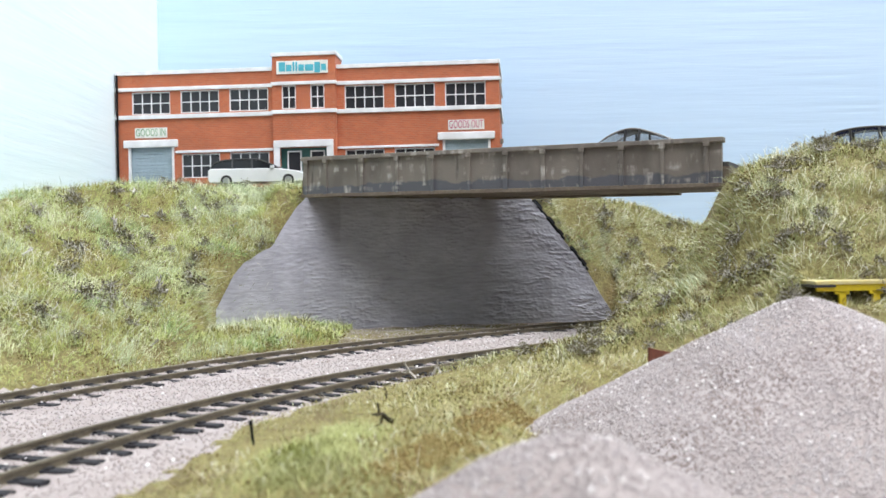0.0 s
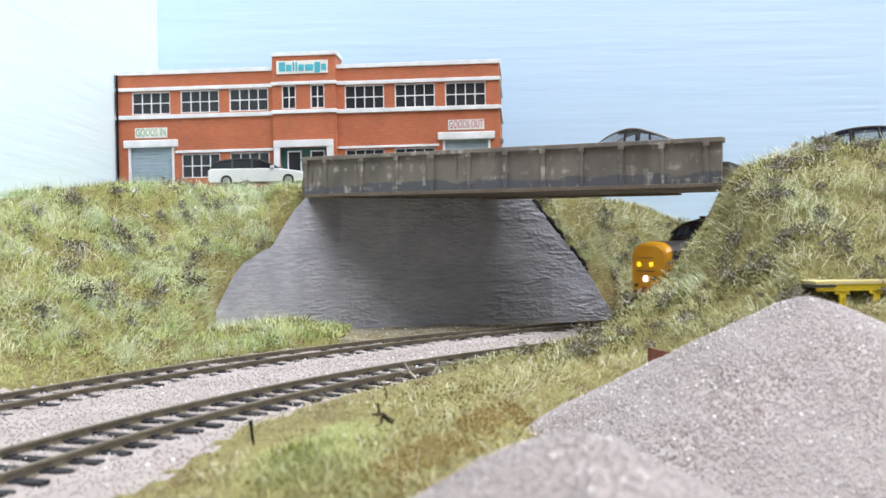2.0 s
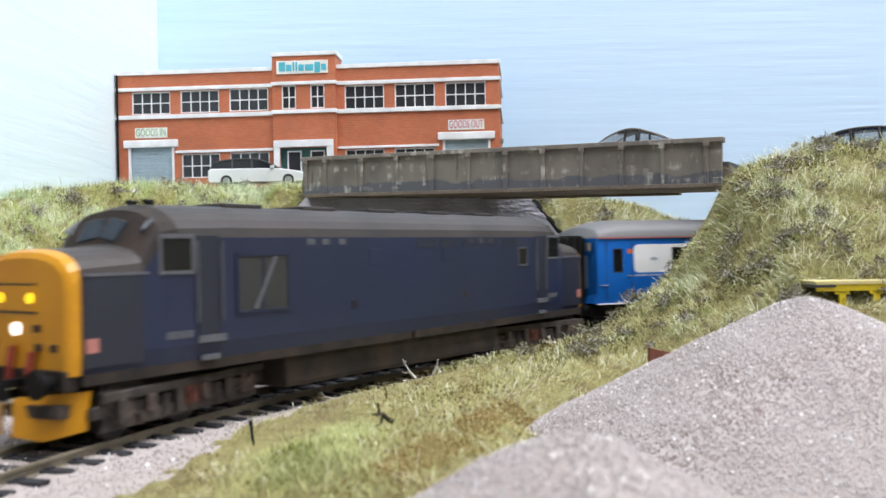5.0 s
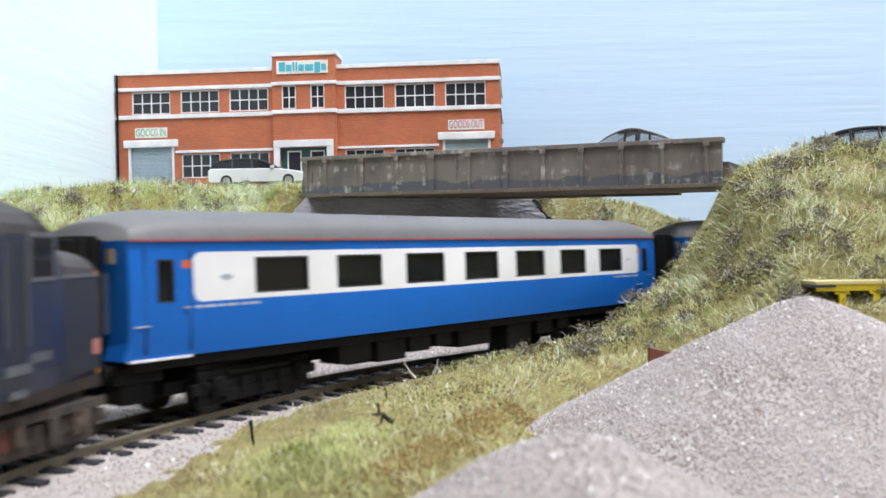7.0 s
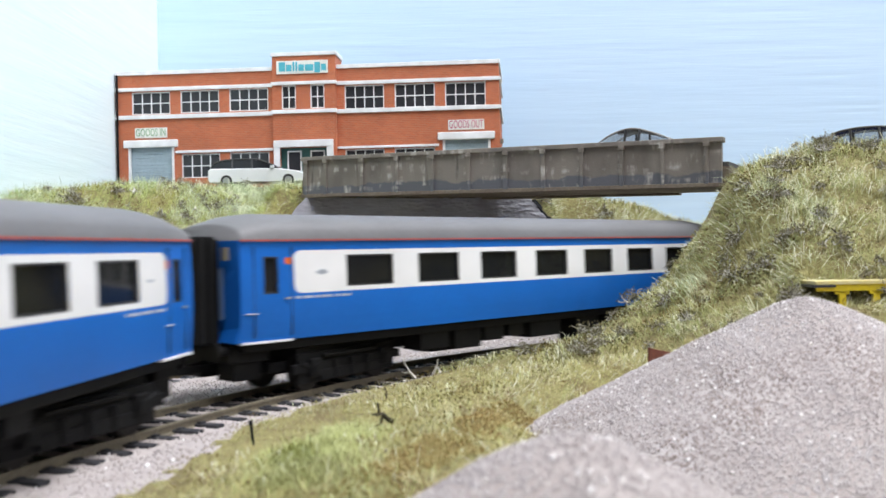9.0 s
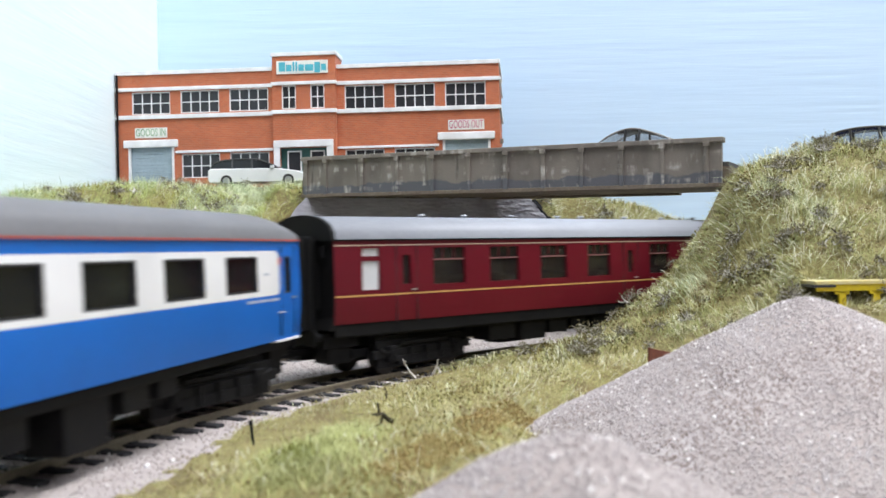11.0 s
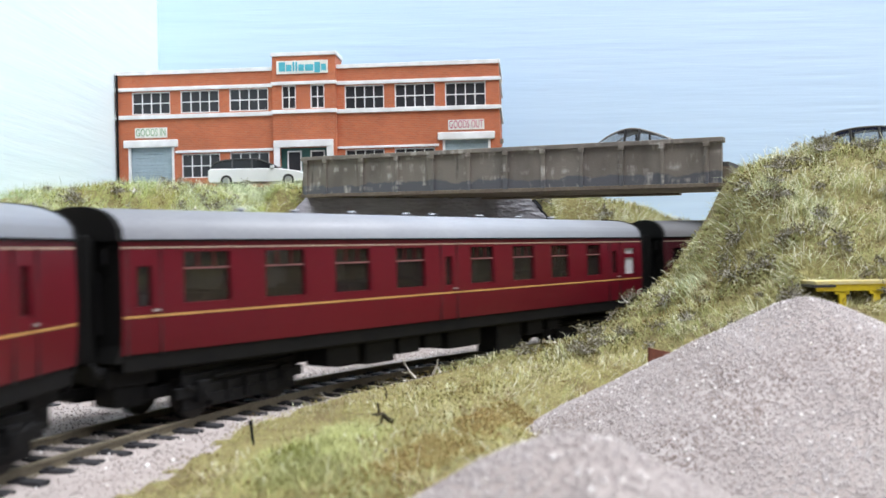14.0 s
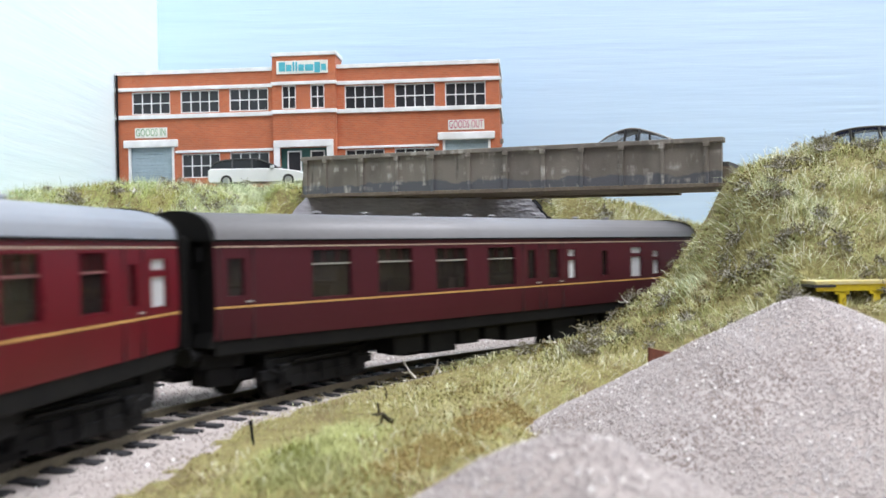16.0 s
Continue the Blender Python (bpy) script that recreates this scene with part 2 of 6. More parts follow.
def brick_material():
    """Orange brick in running bond, with paler joints."""
    mat = bpy.data.materials.new("orange_brick_bond")
    mat.use_nodes = True
    tree = mat.node_tree
    bsdf = tree.nodes["Principled BSDF"]
    bsdf.inputs["Roughness"].default_value = 0.8
    tex, split, join = tree.nodes.new("ShaderNodeTexCoord"), tree.nodes.new("ShaderNodeSeparateXYZ"), tree.nodes.new("ShaderNodeCombineXYZ")
    add = tree.nodes.new("ShaderNodeMath")
    tree.links.new(tex.outputs["Object"], split.inputs[0])
    tree.links.new(split.outputs["X"], add.inputs[0])
    tree.links.new(split.outputs["Y"], add.inputs[1])
    tree.links.new(add.outputs[0], join.inputs["X"])
    tree.links.new(split.outputs["Z"], join.inputs["Y"])
    brick = tree.nodes.new("ShaderNodeTexBrick")
    brick.inputs["Scale"].default_value = 1.0
    brick.inputs["Brick Width"].default_value, brick.inputs["Row Height"].default_value = 0.0030, 0.00115
    brick.inputs["Mortar Size"].default_value, brick.inputs["Mortar Smooth"].default_value = 0.00016, 0.3
    brick.inputs["Color1"].default_value, brick.inputs["Color2"].default_value = (0.50, 0.125, 0.045, 1), (0.40, 0.095, 0.038, 1)
    brick.inputs["Mortar"].default_value = (0.42, 0.19, 0.11, 1)
    tree.links.new(join.outputs[0], brick.inputs["Vector"])
    stain = tree.nodes.new("ShaderNodeTexNoise")
    stain.inputs["Scale"].default_value, stain.inputs["Detail"].default_value = 45, 4
    tree.links.new(tex.outputs["Object"], stain.inputs["Vector"])
    mix = tree.nodes.new("ShaderNodeMix")
    mix.data_type, mix.blend_type = "RGBA", "OVERLAY"
    mix.inputs["Factor"].default_value = 0.25
    tree.links.new(brick.outputs["Color"], mix.inputs["A"])
    tree.links.new(stain.outputs["Fac"], mix.inputs["B"])
    tree.links.new(mix.outputs["Result"], bsdf.inputs["Base Color"])
    bump = tree.nodes.new("ShaderNodeBump")
    bump.inputs["Strength"].default_value, bump.inputs["Distance"].default_value = 0.4, 0.0002
    bump.invert = True
    tree.links.new(brick.outputs["Fac"], bump.inputs["Height"])
    tree.links.new(bump.outputs["Normal"], bsdf.inputs["Normal"])
    return mat


BRICK = brick_material()
LOCO_BLACK = material("grimy_black", (0.016, 0.014, 0.013), 0.7, dark=(0.045, 0.032, 0.025), scale=120, fine=900, amount=0.4, spec=0.3)
AXLE_DUST = material("dusty_brown_iron", (0.15, 0.115, 0.095), 0.8, dark=(0.06, 0.045, 0.04), scale=200, fine=900, amount=0.4, spec=0.2)
AXLE_RED = material("rust_red_iron", (0.16, 0.06, 0.045), 0.8, dark=(0.09, 0.04, 0.03), scale=200, fine=900, amount=0.4, spec=0.2)
LOCO_BOGIE = material("dusty_bogie", (0.075, 0.062, 0.052), 0.75, dark=(0.03, 0.025, 0.022), scale=160, fine=900, amount=0.4, spec=0.3)
ROOF_RED = material("thin_red_line", (0.42, 0.10, 0.09), 0.5, scale=80, fine=600, amount=0.1)
LINING = material("straw_lining", (0.55, 0.31, 0.10), 0.5, scale=80, fine=600, amount=0.08)
PALE_LINE = material("pale_lining", (0.55, 0.42, 0.33), 0.5, scale=80, fine=600, amount=0.08)
ORANGE = material("orange_patch", (0.70, 0.14, 0.03), 0.5, scale=80, fine=600, amount=0.06)
BAR_GREY = material("pale_bars", (0.50, 0.55, 0.62), 0.5, scale=300, fine=1500, amount=0.3)
FROST = material("frosted_pane", (0.62, 0.64, 0.66), 0.35, scale=80, fine=600, amount=0.06)
FRAME_METAL = material("window_alloy", (0.55, 0.54, 0.52), 0.35, metal=0.6, scale=80, fine=600, amount=0.1)
COACH_GLASS = see_through("coach_glass", (0.022, 0.018, 0.017), 0.42)
SEAT = material("seat_brown", (0.11, 0.08, 0.06), 0.8, scale=80, fine=600, amount=0.2)
BELLOWS = material("bellows_black", (0.006, 0.006, 0.006), 0.75, spec=0.25, scale=80, fine=600, amount=0.2)
RED_BUFFER = material("dull_red", (0.36, 0.05, 0.03), 0.6, scale=120, fine=900, amount=0.3)
NAVY_DARK = material("loco_slate_blue", (0.022, 0.026, 0.040), 0.45, dark=(0.018, 0.021, 0.032), scale=30, fine=900, amount=0.15, bump=0.03)
SCREEN = material("windscreen", (0.03, 0.05, 0.07), 0.15, scale=80, fine=600, amount=0.05, bump=0)
TWIG_PALE = island_material("pale_twigs", [(0.34, 0.31, 0.27), (0.62, 0.60, 0.58), (0.24, 0.20, 0.16)], 0.85, 80)
TWIG_DARK = island_material("dark_twigs", [(0.10, 0.08, 0.05), (0.05, 0.045, 0.03), (0.17, 0.14, 0.09)], 0.9, 80)
GRASS = island_material("static_grass", [(0.10, 0.085, 0.034), (0.22, 0.195, 0.07), (0.37, 0.35, 0.155), (0.265, 0.30, 0.11), (0.55, 0.52, 0.32), (0.43, 0.355, 0.18)], 0.75, 75, 0.15, own=0.4)
GREEN_BANK = island_material("green_static_grass", [(0.12, 0.10, 0.03), (0.30, 0.25, 0.08), (0.40, 0.41, 0.14), (0.36, 0.43, 0.15), (0.55, 0.59, 0.32), (0.66, 0.68, 0.46)], 0.75, 42, 0.15, own=0.35)
SOFT_GREEN = island_material("soft_green_grass", [(0.33, 0.36, 0.125), (0.43, 0.46, 0.19), (0.56, 0.58, 0.34)], 0.75, 60, 0.15)
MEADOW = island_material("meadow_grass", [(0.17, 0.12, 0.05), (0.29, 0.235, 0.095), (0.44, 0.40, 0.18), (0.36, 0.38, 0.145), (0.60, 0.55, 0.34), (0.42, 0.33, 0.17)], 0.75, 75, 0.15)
STRAW = island_material("bleached_straw", [(0.54, 0.50, 0.33), (0.72, 0.70, 0.56), (0.57, 0.60, 0.40), (0.68, 0.69, 0.53)], 0.75, 60, 0.15)
GREEN_TUFT = island_material("fresh_tuft", [(0.33, 0.47, 0.18), (0.46, 0.62, 0.30), (0.58, 0.70, 0.43)], 0.75, 60, 0.15)
PALE_TUFT = island_material("pale_green_hair", [(0.42, 0.49, 0.27), (0.58, 0.65, 0.42), (0.72, 0.77, 0.61)], 0.75, 60, 0.15)
MOSS = island_material("moss_crumbs", [(0.06, 0.05, 0.02), (0.15, 0.125, 0.045), (0.16, 0.105, 0.04), (0.25, 0.235, 0.08)], 0.95, 60, 0.1)
SPRIG = island_material("grey_sprig", [(0.06, 0.05, 0.035), (0.22, 0.20, 0.155), (0.48, 0.465, 0.42), (0.74, 0.73, 0.70)], 0.85, 90, 0.1)
SPRIG_LEAF = island_material("sprig_leaf", [(0.045, 0.037, 0.018), (0.11, 0.095, 0.045), (0.22, 0.21, 0.125), (0.48, 0.475, 0.39)], 0.9, 90, 0.1)
TWIG_GREY = island_material("weathered_twigs", [(0.10, 0.085, 0.065), (0.34, 0.32, 0.29), (0.62, 0.60, 0.57)], 0.85, 200)
HEAP = material("heap_gravel", (0.43, 0.395, 0.385), 0.9, dark=(0.345, 0.30, 0.28), scale=45, fine=2600, amount=0.3, bump=0.15, depth=0.0004)
HEAP_GRAINS = island_material("heap_grains", [(0.24, 0.19, 0.165), (0.36, 0.315, 0.295), (0.42, 0.385, 0.375), (0.47, 0.44, 0.435), (0.58, 0.56, 0.56)], 0.8, 45, 0.3)
WHITE_CHIPS = island_material("white_chips", [(0.62, 0.60, 0.58), (0.85, 0.84, 0.83), (0.70, 0.66, 0.60)], 0.6, 60, 0.4)
SOIL_CRUMBS = island_material("brown_crumbs", [(0.19, 0.13, 0.05), (0.27, 0.19, 0.075), (0.34, 0.26, 0.105), (0.40, 0.35, 0.17)], 0.95, 60, 0.1)
GRAINS = island_material("gravel_grains", [(0.29, 0.24, 0.215), (0.39, 0.345, 0.32), (0.43, 0.39, 0.37), (0.47, 0.43, 0.41), (0.60, 0.58, 0.56)], 0.8, 45, 0.3)


def glow(name, colour, strength):
    mat = bpy.data.materials.new(name)
    mat.use_nodes = True
    bsdf = mat.node_tree.nodes["Principled BSDF"]
    bsdf.inputs["Base Color"].default_value = (*colour, 1)
    bsdf.inputs["Emission Color"].default_value = (*colour, 1)
    bsdf.inputs["Emission Strength"].default_value = strength
    return mat


GLOW_YELLOW = glow("marker_light_glow", (1.0, 0.72, 0.02), 2.0)
GLOW_WHITE = glow("headlight_glow", (1.0, 0.98, 0.95), 3.0)


# ---- building helpers ----
def part(name, bm, mat, parent=None, label="", smooth=False):
    """Links a bmesh made in millimetres as one mesh object."""
    bmesh.ops.scale(bm, vec=(MM, MM, MM), verts=bm.verts)
    bmesh.ops.recalc_face_normals(bm, faces=bm.faces)
    me = bpy.data.meshes.new(name)
    bm.to_mesh(me)
    bm.free()
    for m in (mat if isinstance(mat, (list, tuple)) else [mat]):
        me.materials.append(m)
    if smooth:
        me.shade_smooth()
    ob = new(name, me)
    ob.parent = parent
    return tagged(ob, label=label)


def mesh_ob(name, verts, faces, mat, parent=None, smooth=False):
    me = bpy.data.meshes.new(name)
    me.from_pydata([(x * MM, y * MM, z * MM) for x, y, z in verts], [], faces)
    me.materials.append(mat)
    if smooth:
        me.shade_smooth()
    ob = new(name, me)
    ob.parent = parent
    return ob


def empty(name, x=0, y=0, z=0, rz=0):
    ob = new(name)
    ob.empty_display_size = 0.01
    ob.matrix_basis = pose(x * MM, y * MM, z * MM, 0, 0, rz)
    return ob


def box(bm, x0, x1, y0, y1, z0, z1, bevel=0.0, m=None, mat=0):
    got = bmesh.ops.create_cube(bm, size=1.0)
    vs = got["verts"]
    for v in vs:
        v.co = Vector(((x0 + x1) / 2 + v.co.x * (x1 - x0), (y0 + y1) / 2 + v.co.y * (y1 - y0), (z0 + z1) / 2 + v.co.z * (z1 - z0)))
        if m:
            v.co = m @ v.co
    if mat:
        for fc in {fc for v in vs for fc in v.link_faces}:
            fc.material_index = mat
    if bevel:
        bmesh.ops.bevel(bm, geom=list({e for v in vs for e in v.link_edges}), offset=bevel, segments=2, profile=0.6, affect="EDGES")
    return bm


def boxes(*dims, bevel=0.0):
    bm = bmesh.new()
    for d in dims:
        box(bm, *d, bevel=bevel)
    return bm


def rod(bm, a, b, r, sides=8, r2=None):
    a, b = Vector(a), Vector(b)
    m = Matrix.Translation((a + b) / 2) @ (b - a).to_track_quat("Z", "Y").to_matrix().to_4x4()
    bmesh.ops.create_cone(bm, cap_ends=True, segments=sides, radius1=r, radius2=r if r2 is None else r2, depth=(b - a).length, matrix=m)
    return bm


def smooth01(a, b, x):
    t = min(1.0, max(0.0, (x - a) / (b - a)))
    return t * t * (3 - 2 * t)


def table(x, pairs):
    """Straight lines between (x, value) pairs."""
    if x <= pairs[0][0]:
        return pairs[0][1]
    for (a, u), (b, v) in zip(pairs, pairs[1:]):
        if x <= b:
            return u + (v - u) * (x - a) / (b - a)
    return pairs[-1][1]


# ---- the plan: two curved tracks ----
NEAR = (346.7, 58.8, 454.4)      # centre and radius of the front track
BACK = (345.9, 77.4, 511.6)      # centre and radius of the rear track


def along(track, s):
    """Place and heading on a track. s runs against the train's way from where the curve becomes straight beside the camera:
    s < 0 straight towards the viewer's side, then a quarter circle, then straight on behind the bank."""
    cx, cy, r = track
    if s < 0:
        return Vector((cx - r, cy + s)), Vector((0, 1))
    a = s / r
    if a < math.pi / 2:
        return Vector((cx - r * math.cos(a), cy + r * math.sin(a))), Vector((math.sin(a), math.cos(a)))
    return Vector((cx + s - r * math.pi / 2, cy + r)), Vector((1, 0))


def near_r(x, y):
    return math.hypot(x - NEAR[0], y - NEAR[1])


def back_r(x, y):
    return math.hypot(x - BACK[0], y - BACK[1])


# the abutment's face in plan
ABUTMENT = [(-107, 452), (-98, 477), (-88, 501), (-75, 522), (-57, 537), (-30, 545), (20, 551), (62, 556), (100, 566)]
ROAD_Z = 85.0


def wall_y(x):
    return table(x, ABUTMENT)


def bank_noise(x, y):
    return noise.noise(Vector((x, y, 0)) / 42), noise.noise(Vector((x, y, 7)) / 15), noise.noise(Vector((x, y, 3)) / 6)


def ground_z(x, y):
    """Height of the scenery over the baseboard."""
    if y > NEAR[1]:
        rn, rb = near_r(x, y), back_r(x, y)
    else:
        rn, rb = NEAR[0] - x, BACK[0] - x
    n1, n2, n3 = bank_noise(x, y)
    z = 2.6 + 0.25 * n2
    if abs(rn - NEAR[2]) < 19 or abs(rb - BACK[2]) < 19:
        # ballast heaped unevenly over the sleepers
        off = min(abs(rn - NEAR[2]), abs(rb - BACK[2]))
        z = 2.7 + 0.75 * n3 + (0.35 if rb > BACK[2] - 19 else 0.0) + 0.15 * smooth01(6.5, 4, off)
    out = rb - (BACK[2] + 25)
    if x > NEAR[0]:
        out = y - (BACK[1] + BACK[2] + 21)
    if out > 0:
        before_wall = -107 < x < 102 and y < wall_y(x) + 13
        if before_wall:
            low = 6 * smooth01(-52, -88, x) * smooth01(0, 30, out)
            return z + low + n2 * 0.8 * smooth01(0, 12, out) - 0.8 * smooth01(-60, -40, x)
        if x < 0:
            rise, top = 0.60, 80.3 - 7 * smooth01(-165, -200, x) - 13 * smooth01(-196, -213, x)
        else:
            rise, top = 1.15, table(x, [(0, 86.5), (52, 84), (75, 74), (110, 72), (132, 68), (150, 60), (170, 55), (400, 50)])
        h = out * rise
        if -107 <= x <= 102:
            # behind the abutment the fill stands up to its top edge
            h = max(h, table(x, [(-107, 14), (-98, 36), (-84, 56), (-74, 70), (50, 72), (66, 53), (82, 32), (102, 4)])) + max(0, y - wall_y(x) - 13) * 0.9 * smooth01(-104, -78, x)
        cut = min(h, top)
        soft = smooth01(0, 25, cut) * (1 - 0.85 * smooth01(top - 14, top, h))
        return z + cut - 2.6 + (n1 * 5 + n2 * 4.2 + n3 * 1.7) * soft
    foot = 26 if x > 40 else 21
    inn = (NEAR[2] - foot) - rn
    if x > NEAR[0]:
        inn = (NEAR[1] + NEAR[2] - foot) - y
    if inn > 0:
        top = table(x, [(-80, 1.0), (-40, 3.0), (0, 4.2), (35, 8.5), (60, 15), (78, 27), (90, 38), (100, 51), (108, 63), (114, 77), (128, 81), (143, 83), (182, 85), (300, 88)])
        near = 3.0 + 2 * smooth01(-60, 20, x)
        ramp = table(y, [(150, 0.0), (262, 0.06), (300, 0.32), (352, 0.72), (398, 1.0)])
        top = near + max(0, top - near) * (ramp if x > 30 else max(ramp, 0.6)) if top > near else top
        steep = table(x, [(0, 0.6), (60, 1.6), (115, 5.0)])
        h = top * (1 - math.exp(-inn * steep / max(top, 1) * 1.6))
        z += h + (n1 * 3 + n2 * 2.8 + n3 * 1.5) * smooth01(0, 14, inn) * smooth01(1, 24, h + 2)
        # the bridge's road runs on into the bank
        u, v = (x + 76.5) * 0.891 - (y - 532) * 0.454, (x + 76.5) * 0.454 + (y - 532) * 0.891
        if -3 < v < 75 and u < 330:
            return min(z, table(u, [(224, 75), (232, 84), (252, 84), (264, 77.5), (330, 77.5)]))
        # level floor under the gravel heaps
        sink = max(smooth01(80, 62, math.hypot(x - 85.5, y - 218)), smooth01(62, 46, math.hypot(x - 14.6, y - 111)), smooth01(6, 30, x) * smooth01(250, 215, y))
        return z + (1.0 - z) * sink
    return z


def clear_of_heaps(x, y):
    return (np.hypot(x - 81.5, y - 218) > 60) & (np.hypot(x - 14.6, y - 111) > 46) & ~((x > 26) & (y < 205))


def is_ballast(x, y):
    if y < 290 and near_r(x, y) < NEAR[2] - 45 and not clear_of_heaps(x, y):
        return True
    rn, rb = near_r(x, y), back_r(x, y)
    edge = noise.noise(Vector((x, y, 11)) / 18) * 5
    inner = table(y, [(150, 44), (200, 34), (250, 27), (300, 26), (420, 21)])
    return y < 100 or (rn > NEAR[2] - inner + edge and rb < BACK[2] + 27 + edge * 0.8)


# ---- baseboard, backdrop and room ----
BACK_Y, SIDE_X = 742.0, -214.5
tagged(part("baseboard", boxes((SIDE_X - 200, 2300, -1500, 760, -18, -1.5)), BOARD), "plain board under the model scenery", "board", kind="structure")
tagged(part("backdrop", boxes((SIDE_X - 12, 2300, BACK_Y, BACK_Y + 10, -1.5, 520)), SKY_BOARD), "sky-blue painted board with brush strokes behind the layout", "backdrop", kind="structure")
tagged(part("backdrop_side", boxes((SIDE_X - 10, SIDE_X, 330, BACK_Y - 0.5, -1.5, 520)), SIDE_BOARD_LIT), "painted side board of the layout, stronger light put into its pale cyan", "backdrop", kind="structure")

ROOM = (-1400, 2400, -1700, 1100, -900, 1600)
tagged(part("room_floor", boxes((ROOM[0], ROOM[1], ROOM[2], ROOM[3], -930, -900)), ROOM_FLOOR), "brown wooden floor of the room", "floor", kind="structure")
tagged(part("room_ceiling", boxes((ROOM[0], ROOM[1], ROOM[2], ROOM[3], 1600, 1630)), ROOM_WALL), "white painted ceiling of the room", "ceiling", kind="structure")
for nm, d in (("wall_west", (ROOM[0] - 60, ROOM[0], ROOM[2], ROOM[3], -900, 1600)), ("wall_east", (ROOM[1], ROOM[1] + 60, ROOM[2], ROOM[3], -900, 1600)),
              ("wall_north", (ROOM[0], ROOM[1], ROOM[3], ROOM[3] + 60, -900, 1600)), ("wall_south", (ROOM[0], ROOM[1], ROOM[2] - 60, ROOM[2], -900, 1600))):
    tagged(part(nm, boxes(d), ROOM_WALL), "plain white painted wall of the room", "wall", kind="structure")

# ---- scenery sheet ----
GX = np.concatenate([np.arange(SIDE_X, 270, 3.0), np.arange(270, 2300, 60.0)])
GY = np.concatenate([np.arange(-1500, 100, 80.0), np.arange(100, BACK_Y + 1, 3.0)])
GZ = np.array([[ground_z(x, y) for x in GX] for y in GY])


def ground_sheet():
    n = len(GX)
    verts = [(x, y, GZ[j][i]) for j, y in enumerate(GY) for i, x in enumerate(GX)]
    faces = [(j * n + i, j * n + i + 1, (j + 1) * n + i + 1, (j + 1) * n + i) for j in range(len(GY) - 1) for i in range(n - 1)]
    ob = mesh_ob("ground", verts, faces, SOIL, None, True)
    ob.data.materials.append(GRAVEL)
    for p in ob.data.polygons:
        if is_ballast(p.center.x / MM, p.center.y / MM):
            p.material_index = 1
    return tagged(ob, "grassy banks and pale ballast of the model scenery", "ground", kind="structure")


def height_at(x, y):
    """Heights of the sheet at arrays of places."""
    i = np.clip(np.searchsorted(GX, x) - 1, 0, len(GX) - 2)
    j = np.clip(np.searchsorted(GY, y) - 1, 0, len(GY) - 2)
    u, v = (x - GX[i]) / (GX[i + 1] - GX[i]), (y - GY[j]) / (GY[j + 1] - GY[j])
    return (GZ[j, i] * (1 - u) + GZ[j, i + 1] * u) * (1 - v) + (GZ[j + 1, i] * (1 - u) + GZ[j + 1, i + 1] * u) * v


ground_sheet()


# ---- track ----
def track_thing(name, track, label, s0, s1):
    base = empty(name)
    for side, off in (("rail", -8.25), ("rail", 8.25)):
        prof = [(-1.2, 2.3), (-1.2, 2.7), (-0.35, 3.0), (-0.35, 4.2), (-0.6, 4.4), (-0.6, 5.0), (0.6, 5.0), (0.6, 4.4), (0.35, 4.2), (0.35, 3.0), (1.2, 2.7), (1.2, 2.3)]
        verts, faces, k = [], [], len(prof)
        for i, s in enumerate(np.arange(s0, s1, 6.0)):
            p, d = along(track, s)
            nrm = Vector((d.y, -d.x))
            for u, z in prof:
                q = p + nrm * (off + u)
                verts.append((q.x, q.y, z))
            if i:
                o = (i - 1) * k
                faces += [(o + j, o + (j + 1) % k, o + k + (j + 1) % k, o + k + j) for j in range(k)]
        mesh_ob(side, verts, faces, RAIL, base)
    bm = bmesh.new()
    box(bm, -15.5, 15.5, -1.75, 1.75, 1.0, 3.35, 0.35)
    for o in (-8.25, 8.25):
        for e in (-1.6, 1.6):
            box(bm, o + e - 0.6, o + e + 0.6, -1.0, 1.0, 2.9, 3.7)
    first = None
    for i, s in enumerate(np.arange(s0 + 3, s1, 8.8)):
        p, d = along(track, s)
        if first is None:
            first = part("sleeper", bm, SLEEPER, base)
            ob = first
        else:
            ob = new("sleeper", first.data)
            ob.parent = base
        ob.matrix_basis = pose(p.x * MM + random.uniform(-.4, .4) * MM, p.y * MM, 0, 0, 0, math.degrees(math.atan2(d.y, d.x)) - 90 + random.uniform(-1.5, 1.5))
    return tagged(base, label, "track")


track_thing("railway_track", NEAR, "curved model track with dark sleepers and brown rails in pale ballast", -60, 900)
track_thing("railway_track", BACK, "rear curved model track sunk in pale ballast", 20, 900)

